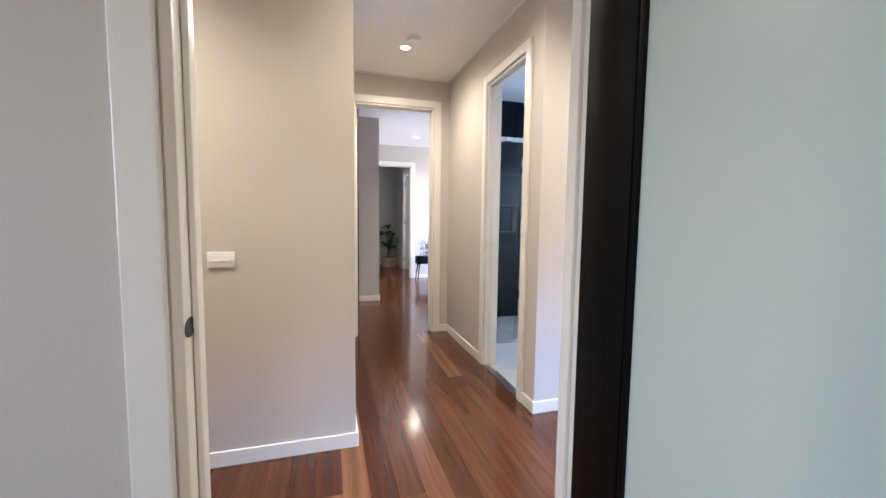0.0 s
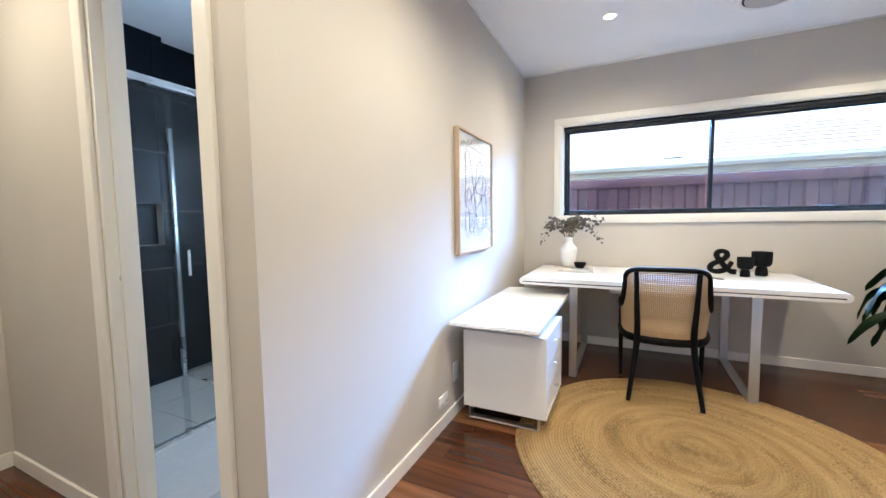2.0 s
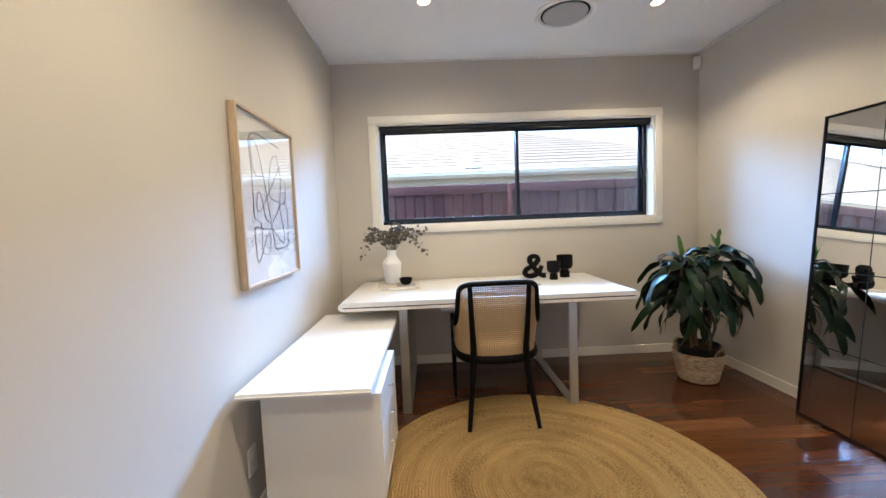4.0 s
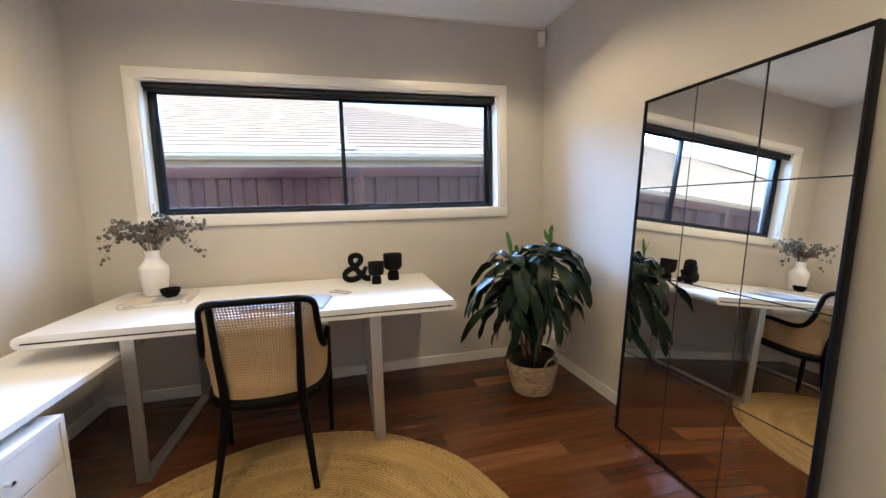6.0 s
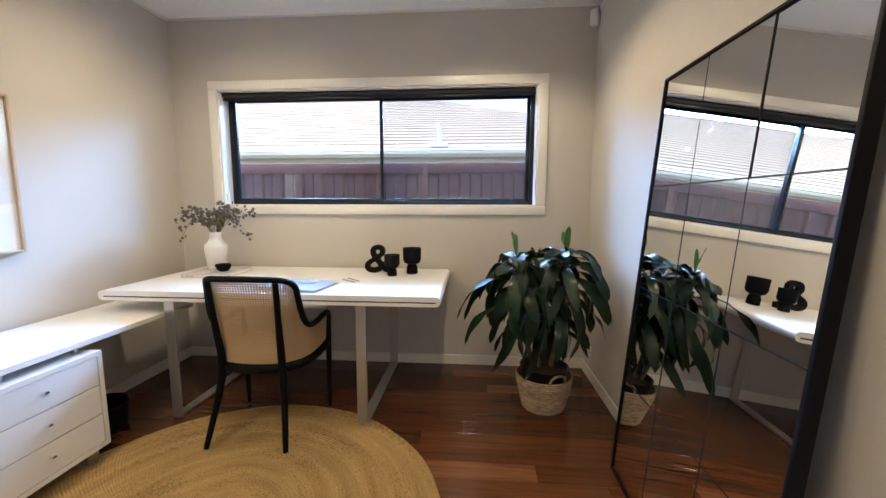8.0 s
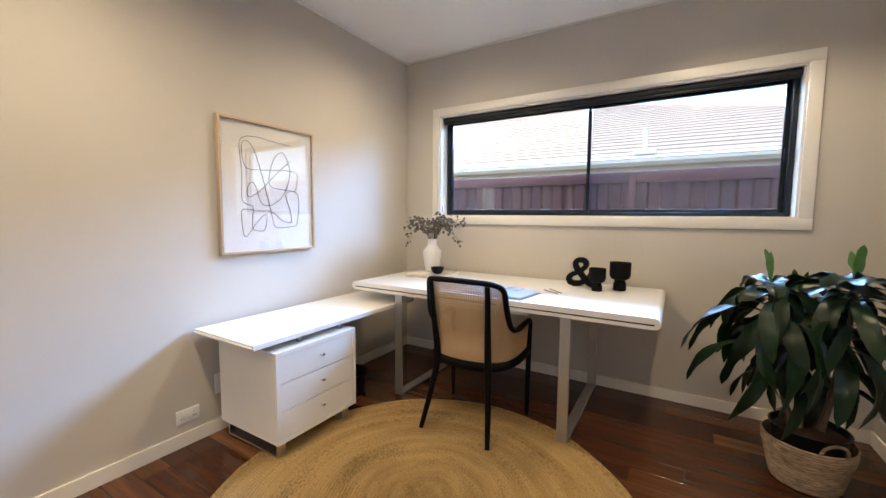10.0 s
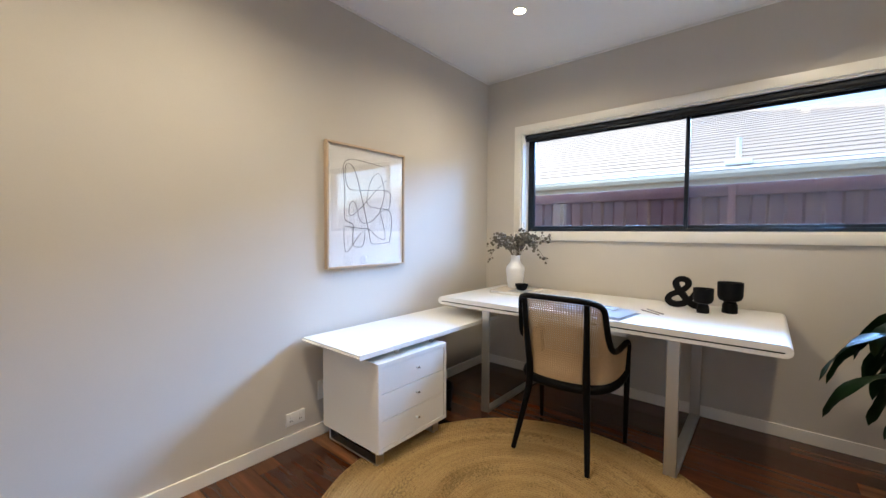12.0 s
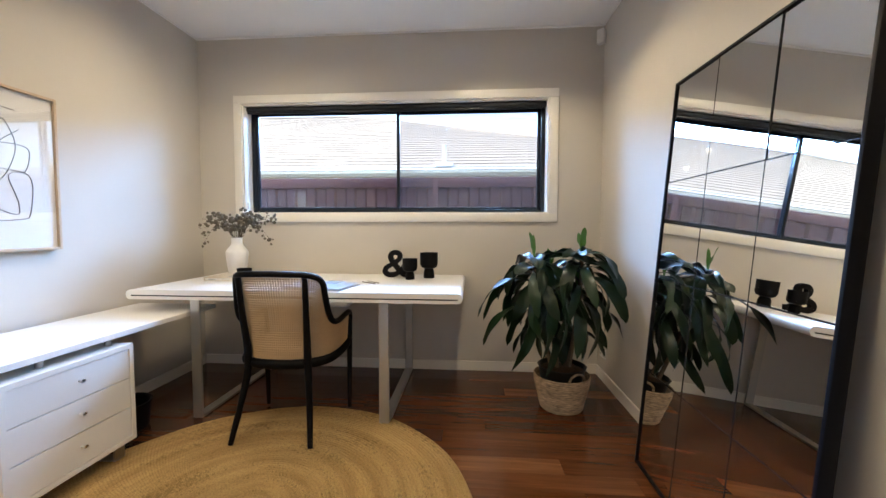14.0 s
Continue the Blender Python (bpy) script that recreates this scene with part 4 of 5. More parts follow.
    for k, (zz, sc) in enumerate(((0.0, 0.985), (0.03, 1.0), (0.055, 0.985), (0.066, 0.90), (0.070, 0.6))):
        rows.append([bm.verts.new((0.04 + (x - 0.04) * sc, y * sc, seat_z - 0.012 + zz)) for x, y in ring])
    for a, b in zip(rows, rows[1:]):
        for i in range(len(ring)):
            j = (i + 1) % len(ring)
            bm.faces.new((a[i], a[j], b[j], b[i]))
    bm.faces.new(rows[0][::-1])
    bm.faces.new(rows[-1])
    part("seat", bm, M["seat_fabric"], c, "tan upholstered seat pad")


chair()


# ---- rug ----
def rug():
    r = thing("round_rug", (2.80, 0.645, 0.0), "large round braided natural jute rug on the hardwood floor", "rug")
    R, rings, seg = 0.945, 58, 144
    bm = bmesh.new()
    prof = [(0.0, 0.010)]
    step = R / rings
    for i in range(rings):
        prof += [(i * step + step * 0.30, 0.0135), (i * step + step * 0.70, 0.0135), ((i + 1) * step, 0.0085)]
    prof += [(R + 0.004, 0.004), (R, 0.0)]
    lathe(prof, seg, bm=bm)
    for v in bm.verts:
        a = math.atan2(v.co.y, v.co.x)
        d = math.hypot(v.co.x, v.co.y) / R
        k = 1 + 0.006 * d * math.sin(3 * a + 1.0) + 0.003 * d * math.sin(11 * a)
        v.co.x, v.co.y = v.co.x * k, v.co.y * k
        v.co.z += 0.0012 * noise.noise(Vector((v.co.x * 30, v.co.y * 30, 0)))
        v.co.z = max(v.co.z, 0.0)
    part("braid", bm, M["jute"], r, "coiled jute braid")


rug()


# ---- mirror ----
def mirror():
    W, H = 0.940, 1.830
    m = thing("leaning_mirror", (2.842, -1.072, 0.0), "tall black-framed panelled floor mirror leaning on the wall", "mirror")
    lean = math.degrees(math.atan2(0.140, 1.84))
    m.matrix_world = pose(2.848, -1.090, 0.002, lean, 0, 0)
    f = 0.012
    x0, x1 = -W / 2, W / 2
    part("frame", boxes([(x0, x0 + f, -0.034, 0.006, 0, H), (x1 - f, x1, -0.034, 0.006, 0, H), (x0 + f, x1 - f, -0.034, 0.006, 0, f), (x0 + f, x1 - f, -0.034, 0.006, H - f, H)], 0.0015), M["black_frame"], m, "slim black metal frame")
    part("backing", box(x0 + f, x1 - f, -0.032, -0.006, f, H - f), M["black_frame"], m)
    g = 0.0028
    cw, rh = (W - 2 * f) / 3, (H - 2 * f) / 4
    rnd = random.Random(4)
    for i in range(3):
        for j in range(4):
            bm = box(x0 + f + i * cw + g, x0 + f + (i + 1) * cw - g, -0.006, -0.001, f + j * rh + g, f + (j + 1) * rh - g, 0.0)
            ob = part("mirror_panel", bm, M["mirror_glass"], m, smooth=False)
            ob.rotation_euler = (radians(rnd.uniform(-0.06, 0.06)), 0, radians(rnd.uniform(-0.06, 0.06)))
    for i in (1, 2):
        part("seam", box(x0 + f + i * cw - 0.0016, x0 + f + i * cw + 0.0016, -0.004, 0.0008, f, H - f), M["seam_black"], m, "thin dark seam between mirror panels", smooth=False)
    for j in (1, 2, 3):
        part("seam", boxes([(x0 + f + i * cw + 0.0017, x0 + f + (i + 1) * cw - 0.0017, -0.004, 0.0006, f + j * rh - 0.0016, f + j * rh + 0.0016) for i in range(3)]), M["seam_black"], m, smooth=False)


mirror()


# ---- picture ----
def picture():
    W, H = 0.665, 0.80
    p = thing("framed_print", (3.014, N_Y - 0.003, 1.433), "oak-framed abstract line drawing behind glass", "framed print")
    f = 0.014
    x0, x1, z0, z1 = -W / 2, W / 2, -H / 2, H / 2
    part("frame", boxes([(x0, x0 + f, -0.034, 0, z0, z1), (x1 - f, x1, -0.034, 0, z0, z1), (x0 + f, x1 - f, -0.034, 0, z0, z0 + f), (x0 + f, x1 - f, -0.034, 0, z1 - f, z1)], 0.0015), M["oak_frame"], p, "slim natural oak frame")
    part("print_sheet", box(x0 + f, x1 - f, -0.018, -0.012, z0 + f, z1 - f), M["paper"], p, "white paper sheet")
    rnd = random.Random(7)
    S = W - 2 * f

    def line(pts, wdt=0.0018, mt="ink"):
        q = [Vector((x0 + f + u * S, -0.0188, z1 - f - v * (H - 2 * f))) for u, v in pts]
        part("drawn_line", tube(q, wdt, 5, smooth_path=3), M[mt], p, smooth=False)

    line([(0.734, 0.123), (0.512, 0.110), (0.376, 0.098), (0.247, 0.103), (0.184, 0.145), (0.181, 0.212), (0.199, 0.325), (0.201, 0.475), (0.185, 0.600), (0.236, 0.634), (0.314, 0.641), (0.293, 0.742), (0.294, 0.830), (0.334, 0.844), (0.426, 0.848), (0.453, 0.746), (0.447, 0.704), (0.385, 0.733), (0.299, 0.816), (0.220, 0.901), (0.193, 0.854), (0.185, 0.740), (0.186, 0.660), (0.347, 0.685), (0.512, 0.680), (0.596, 0.750), (0.663, 0.775), (0.738, 0.789), (0.732, 0.705)])
    line([(0.732, 0.705), (0.707, 0.640), (0.661, 0.538), (0.709, 0.513), (0.807, 0.510), (0.842, 0.591), (0.809, 0.801), (0.774, 0.812), (0.669, 0.822), (0.531, 0.826), (0.516, 0.748), (0.444, 0.507), (0.391, 0.350), (0.345, 0.227), (0.297, 0.153), (0.231, 0.136), (0.199, 0.190), (0.213, 0.296), (0.250, 0.359), (0.331, 0.358), (0.524, 0.347), (0.737, 0.331), (0.831, 0.351), (0.812, 0.462), (0.782, 0.508)])
    line([(0.782, 0.508), (0.602, 0.498), (0.500, 0.490), (0.475, 0.432), (0.509, 0.312), (0.558, 0.226), (0.650, 0.175), (0.696, 0.242), (0.737, 0.339), (0.705, 0.451), (0.639, 0.562), (0.532, 0.629), (0.430, 0.644), (0.376, 0.604), (0.352, 0.511), (0.306, 0.439), (0.252, 0.493), (0.244, 0.564), (0.277, 0.584), (0.381, 0.524), (0.477, 0.447), (0.619, 0.333), (0.754, 0.241)])
    g = part("glazing", box(x0 + f, x1 - f, -0.026, -0.0235, z0 + f, z1 - f), M["picture_glass"], p, "clear picture glass")
    g.visible_shadow = False


picture()


# ---- desk things ----
DZ = 0.78
b = thing("coffee_table_book", (4.135, 1.445, DZ), "pale hardback book lying flat under a vase", "book", "", 6)
part("cover", boxes([(-0.165, 0.165, -0.165, 0.165, 0.0, 0.003), (-0.165, 0.165, -0.165, 0.165, 0.021, 0.0245), (-0.165, 0.165, 0.162, 0.166, 0.003, 0.021)], 0.001), M["book_cover"], b, "pale paper cover")
part("page_block", box(-0.161, 0.161, -0.161, 0.160, 0.0032, 0.0208), M["paper"], b)
for _y0, _y1 in ((0.12, 0.135), (0.102, 0.116), (0.086, 0.098), (-0.14, -0.13)):
    part("spine_mark", box(-0.1662, -0.1652, _y0, _y1, 0.010, 0.015), M["ink_soft"], b, "grey printed bar")
part("cover_print", box(-0.15, 0.02, -0.13, 0.02, 0.0243, 0.0248), M["page_grey"], b, "muted printed picture")


def vase():
    v = thing("vase", (4.20, 1.50, DZ + 0.0246), "matt white shouldered ceramic vase holding dried twigs", "vase")
    part("body", lathe([(0, 0.001), (0.054, 0.001), (0.060, 0.006), (0.068, 0.06), (0.075, 0.12), (0.078, 0.160), (0.075, 0.176), (0.044, 0.215), (0.038, 0.232), (0.038, 0.268), (0.040, 0.274), (0.036, 0.274), (0.033, 0.235), (0.024, 0.20), (0, 0.20)], 12), M["white_ceramic"], v, smooth=True)
    rnd = random.Random(11)
    tw = thing("dried_branches", (4.20, 1.50, DZ + 0.2245), "dried grey-brown branches with small round seed heads, in a vase", "dried flowers")
    buds = [bmesh.new(), bmesh.new()]
    bmesh.ops.create_icosphere(buds[0], subdivisions=1, radius=1.0)
    for q in buds[0].verts:
        q.co *= rnd.uniform(0.8, 1.15)
    bud_mesh = finish(buds[0], "seed_head", M["dried_bud"], True)
    lf = buds[1]
    a = [lf.verts.new(c) for c in ((0, 0, 0), (0.5, 0.3, 0.08), (1.0, 0, 0), (0.5, -0.3, 0.08))]
    lf.faces.new(a)
    leaf_mesh = finish(lf, "small_leaf", M["dried_bud"], False)
    for i in range(27):
        ang = rnd.uniform(0, 2 * math.pi)
        reach = rnd.uniform(0.08, 0.21)
        if i < 4:
            ang, reach = radians((96, 78, 118, 100)[i]), (0.25, 0.22, 0.21, 0.16)[i]
        elif i < 9:
            ang, reach = radians((-88, -98, -75, -105, -90)[i - 4]), (0.32, 0.29, 0.25, 0.22, 0.16)[i - 4]
        if math.cos(ang) > 0.3:
            reach *= 0.75
        rise = rnd.uniform(0.10, 0.19)
        droop = (-0.17, 0.02, -0.05, 0.04, 0.03, -0.14, 0.0, -0.08, 0.03)[i] if i < 9 else rnd.uniform(-0.04, 0.05)
        p0 = Vector((math.cos(ang) * 0.008, math.sin(ang) * 0.008, -0.02))
        pts = [p0, p0 + Vector((math.cos(ang) * 0.012, math.sin(ang) * 0.012, 0.08)), Vector((math.cos(ang) * reach * 0.5, math.sin(ang) * reach * 0.5, 0.06 + rise)),
               Vector((math.cos(ang) * reach, math.sin(ang) * reach, 0.07 + rise * 0.8 + droop))]
        st = part("twig", tube(pts, [0.0018, 0.0015, 0.0010], 5, smooth_path=2), M["dried_stem"], tw)
        sm_pts = [Vector(q) for q in pts]
        for _ in range(2):
            o = [sm_pts[0]]
            for a1, b1 in zip(sm_pts, sm_pts[1:]):
                o += [a1.lerp(b1, 0.25), a1.lerp(b1, 0.75)]
            sm_pts = o + [sm_pts[-1]]
        for k in range(14):
            q = sm_pts[rnd.randrange(len(sm_pts) // 2, len(sm_pts))] + Vector([rnd.gauss(0, 0.019) for _ in range(3)])
            s = rnd.uniform(0.009, 0.0155)
            if k % 3 == 2:
                ob = new("small_leaf", leaf_mesh)
                ob.matrix_world = Matrix.LocRotScale(q, Euler([rnd.uniform(0, 6) for _ in range(3)]), (0.028, 0.028, 0.028))
            else:
                ob = new("seed_head", bud_mesh)
                ob.matrix_world = Matrix.LocRotScale(q, Euler([rnd.uniform(0, 6) for _ in range(3)]), (s, s, s * 1.1))
            ob.parent = tw


vase()
bw = thing("small_bowl", (4.10, 1.385, DZ + 0.0246), "small dark charcoal bowl on a book", "bowl")
part("body", lathe([(0, 0.001), (0.026, 0.001), (0.040, 0.012), (0.050, 0.034), (0.052, 0.052), (0.048, 0.052), (0.045, 0.034), (0.036, 0.014), (0, 0.008)], 32), M["black_ceramic"], bw)


def goblet(at, r, h, label):
    g = thing("footed_cup", at, label, "cup", "black footed cups")
    k = h / 0.18
    part("bowl", lathe([(0, 0.066 * k), (r * 0.45, 0.066 * k), (r * 0.85, 0.078 * k), (r, 0.10 * k), (r * 1.01, h), (r * 0.92, h), (r * 0.9, 0.11 * k), (r * 0.7, 0.09 * k), (0, 0.086 * k)], 36), M["black_ceramic"], g)
    part("foot", lathe([(0, 0.001), (r * 0.58, 0.001), (r * 0.62, 0.006), (r * 0.60, 0.045 * k), (r * 0.50, 0.062 * k), (r * 0.45, 0.0665 * k), (0, 0.0665 * k)], 36), M["black_ceramic"], g)


goblet((4.160, 0.171, DZ), 0.054, 0.152, "smaller matt black footed ceramic cup on the desk")
goblet((4.262, 0.044, DZ), 0.066, 0.190, "larger matt black footed ceramic cup on the desk")


def ampersand():
    """A thick cut-out ampersand: a flat band following the written stroke, standing upright and facing -x."""
    stroke = [(0.97, 0.09), (0.80, 0.10), (0.66, 0.22), (0.40, 0.56), (0.30, 0.74), (0.36, 0.88), (0.50, 0.915), (0.64, 0.87), (0.675, 0.74), (0.58, 0.60),
              (0.36, 0.47), (0.15, 0.36), (0.095, 0.20), (0.21, 0.095), (0.42, 0.085), (0.62, 0.17), (0.76, 0.34), (0.83, 0.50)]
    pts = [Vector((u, v)) for u, v in stroke]
    for _ in range(3):
        o = [pts[0]]
        for a, b in zip(pts, pts[1:]):
            o += [a.lerp(b, 0.25), a.lerp(b, 0.75)]
        pts = o + [pts[-1]]
    bm, rings, n, S = bmesh.new(), [], len(pts), 0.208
    for i, p in enumerate(pts):
        d = (pts[min(i + 1, n - 1)] - pts[max(i - 1, 0)]).normalized()
        u = i / n
        half = 0.100 - 0.014 * math.sin(math.pi * u) if u < 0.85 else 0.085 - 0.25 * (u - 0.85)
        side = Vector((-d.y, d.x)) * half
        deep = 0.018 + 0.0016 * u
        ring = []
        for s, x in ((1, -deep), (1, deep), (-1, deep), (-1, -deep)):
            q = p + side * s
            ring.append(bm.verts.new((x, -(q.x - 0.5) * S, max(q.y, 0.0) * S)))
        rings.append(ring)
    for a, b in zip(rings, rings[1:]):
        for k in range(4):
            bm.faces.new((a[k], a[(k + 1) % 4], b[(k + 1) % 4], b[k]))
    bm.faces.new(rings[0][::-1])
    bm.faces.new(rings[-1])
    ob = part("ampersand_ornament", bm, M["black_ceramic"], None, "", False)
    ob.matrix_world = pose(4.285, 0.300, DZ + 0.0005, 0, 0, 2)
    tagged(ob, "matt black freestanding ampersand sign on the desk", "ornament")


ampersand()


def magazine():
    m = thing("open_magazine", (3.757, 0.686, DZ), "open glossy magazine lying on the desk", "magazine", "", -8)
    for s in (-1, 1):
        bm = bmesh.new()
        n = 8
        rows = []
        for i in range(n + 1):
            u = i / n
            x = s * u * 0.21
            z = 0.012 + 0.008 * math.sin(min(u * 3.0, 1.57)) * (1 - u) + 0.002
            rows.append([bm.verts.new((y, x, z)) for y in (-0.145, 0.145)])
        for a, b2 in zip(rows, rows[1:]):
            bm.faces.new((a[0], a[1], b2[1], b2[0]))
        bmesh.ops.solidify(bm, geom=bm.faces[:], thickness=0.011)
        part("page_block", bm, M["page_white"], m, "white glossy pages")
    part("cover", box(-0.147, 0.147, -0.213, 0.213, 0.0, 0.0025, 0.0008), M["page_grey"], m, "grey card cover")
    part("page_picture", box(-0.12, 0.10, 0.06, 0.19, 0.0178, 0.0186), M["page_blue"], m, "pale blue printed picture")
    part("page_picture", box(0.02, 0.13, -0.11, 0.00, 0.0212, 0.0220), M["page_grey"], m, "grey printed picture")


magazine()
for i, (x, y, rz) in enumerate(((3.945, 0.418, 50), (3.985, 0.398, 46))):
    pc = thing("pencil", (x, y, DZ), "short slim wooden pencil lying on the desk", "pencil", "pencils on the desk", rz)
    part("shaft", tube([(-0.075, 0, 0.0036), (0.068, 0, 0.0036)], 0.0034, 6), M["pencil_wood"], pc)
    part("tip", tube([(0.068, 0, 0.0036), (0.082, 0, 0.0036)], [0.0034, 0.0006], 6), M["ink"], pc)

bn = thing("waste_basket", (3.405, 1.70, 0), "small black round waste basket under the desk return", "bin")
part("body", lathe([(0, 0.002), (0.112, 0.002), (0.120, 0.008), (0.132, 0.145), (0.135, 0.150), (0.129, 0.150), (0.116, 0.012), (0, 0.010)], 32), M["black_frame"], bn)
part("rim", lathe([(0.129, 0.146), (0.138, 0.148), (0.138, 0.158), (0.129, 0.159)], 32), M["black_frame"], bn)


# ---- plants ----
def strap_leaf(length, width, rise, droop, bend, rnd, n=12):
    """A long arching leaf from the origin along +x, with a V section, waved edges and a pointed tip."""
    bm = bmesh.new()
    rows = []
    a = radians(rise)
    p = Vector((0, 0, 0))
    wave, ph = rnd.uniform(0.10, 0.32), rnd.uniform(0, 6)
    side = rnd.uniform(-1, 1) * bend
    for i in range(n + 1):
        u = i / n
        w = width * 0.5 * (0.15 + 0.85 * math.sin(math.pi / 2 * min(u / 0.55, 1.0)) ** 1.6) * (1.0 if u < 0.66 else max(0.0, math.cos(math.pi / 2 * (u - 0.66) / 0.34)) ** 0.55)
        w = max(w, 0.0008)
        fold = w * (0.28 - 0.20 * u)
        tw = side * u * 0.8
        wz = wave * w * math.sin(u * 14 + ph)
        d = Vector((math.cos(a), 0, math.sin(a)))
        up = Vector((-math.sin(a), 0, math.cos(a)))
        y = Vector((0, math.cos(tw), 0)) + up * math.sin(tw)
        up2 = up * math.cos(tw) - Vector((0, math.sin(tw), 0))
        off = Vector((0, side * u * u * length * 0.35, 0))
        rows.append([bm.verts.new(p + off - y * w + up2 * (fold + wz)), bm.verts.new(p + off - y * w * 0.5 + up2 * fold * 0.35), bm.verts.new(p + off),
                     bm.verts.new(p + off + y * w * 0.5 + up2 * fold * 0.35), bm.verts.new(p + off + y * w + up2 * (fold - wz))])
        p = p + d * (length / n)
        a -= radians(droop) * (1.7 - 1.4 * u) / n
    for r0, r1 in zip(rows, rows[1:]):
        for k in range(4):
            bm.faces.new((r0[k], r0[k + 1], r1[k + 1], r1[k]))
    return bm


def office_plant():
    rnd = random.Random(23)
    px, py = 3.885, -0.855
    bk = thing("plant_basket", (px, py, 0), "woven natural fibre basket with a handle, holding a potted plant", "basket")
    prof = [(0, 0.002), (0.120, 0.002)]
    for i in range(17):
        z = 0.006 + i * 0.0128
        r = 0.130 + 0.040 * min(1, (i / 16) * 1.2)
        prof += [(r + 0.001, z), (r + 0.006, z + 0.008)]
    prof += [(0.176, 0.221), (0.170, 0.225), (0.163, 0.21), (0.117, 0.02), (0, 0.018)]
    part("weave", lathe(prof, 48), M["basket_weave"], bk, "ribbed woven fibre wall")
    for ang in (200, 20):
        ca, sa = math.cos(radians(ang)), math.sin(radians(ang))
        t = Vector((-sa, ca, 0))
        c0 = Vector((ca * 0.160, sa * 0.160, 0.225))
        part("handle", tube([c0 - t * 0.05, c0 - t * 0.045 + Vector((ca * .012, sa * .012, 0.035)), c0 + Vector((ca * .015, sa * .015, 0.055)), c0 + t * 0.045 + Vector((ca * .012, sa * .012, 0.035)), c0 + t * 0.05], 0.0075, 8, smooth_path=2), M["basket_weave"], bk)
    pl = thing("potted_plant", (px, py, 0.019), "leafy dark green indoor plant with long drooping leaves, in a basket", "potted plant")
    part("inner_pot", lathe([(0, 0.0), (0.108, 0.0), (0.144, 0.245), (0.152, 0.258), (0.144, 0.260), (0.139, 0.245), (0.136, 0.215)], 40), M["pot_liner"], pl, "black plastic inner pot")
    bm = lathe([(0, 0.262), (0.05, 0.258), (0.095, 0.246), (0.136, 0.230)], 32)
    for v in bm.verts:
        v.co.z += 0.012 * noise.noise(v.co * 40)
    part("soil", bm, M["soil"], pl, "dark bark-covered soil")
    heads = [((-0.10, 0.20, 0.935), 44, 0.92), ((-0.06, -0.10, 0.965), 46, 0.95), ((0.10, 0.06, 0.86), 28, 0.84), ((-0.07, 0.10, 0.72), 13, 0.72), ((-0.02, -0.08, 0.76), 13, 0.74)]
    for hi, ((hx, hy, hz), n, sc) in enumerate(heads):
        base = Vector((hx * 0.35, hy * 0.30, 0.195))
        part("cane", tube([base, base.lerp(Vector((hx, hy, hz)), 0.5) + Vector((rnd.uniform(-.02, .02), rnd.uniform(-.02, .02), 0)), (hx, hy, hz)], [0.014, 0.012, 0.011], 8, smooth_path=1), M["bark"], pl, "ringed woody cane")
        for i in range(n):
            u = i / n
            ang = i * 137.5 + hi * 40 + rnd.uniform(-18, 18)
            rise = 56 - 44 * u + rnd.uniform(-16, 16)
            droop = rise + 82 + 8 * u + rnd.uniform(-26, 18)
            L = (0.34 + 0.22 * min(1, u * 1.6)) * sc * rnd.uniform(0.66, 1.12)
            if u < 0.35:
                rise, droop, L = rnd.uniform(38, 76), rnd.uniform(70, 150), L * rnd.uniform(0.6, 1.0)
            ca, sa = math.cos(radians(ang)), math.sin(radians(ang))
            wx, wy = px + hx + ca * L * 0.55, py + hy + sa * L * 0.55
            if wy < S_Y + 0.07 or wx > E_X - 0.05:
                L *= 0.62
                droop += 25
                if py + hy + sa * L * 0.6 < S_Y + 0.06:
                    continue
            young = i < 2
            if young:
                rise, droop, L = rnd.uniform(76, 88), rnd.uniform(4, 18), 0.165 * rnd.uniform(0.85, 1.15)
            wd = rnd.uniform(0.050, 0.086) * (0.5 if young else 1.0) * (0.75 + 0.25 * sc)
            ob = part("leaf", strap_leaf(L, wd, rise, droop, 0.95, rnd), M["leaf_young" if young else "leaf"], pl, "fresh bright green young leaf" if young else "")
            ob.matrix_local = pose(hx * (1 - 0.25 * u), hy * (1 - 0.25 * u), hz - 0.30 * u * u - rnd.uniform(0.0, 0.06) * (not young), 0, 0, ang)


office_plant()


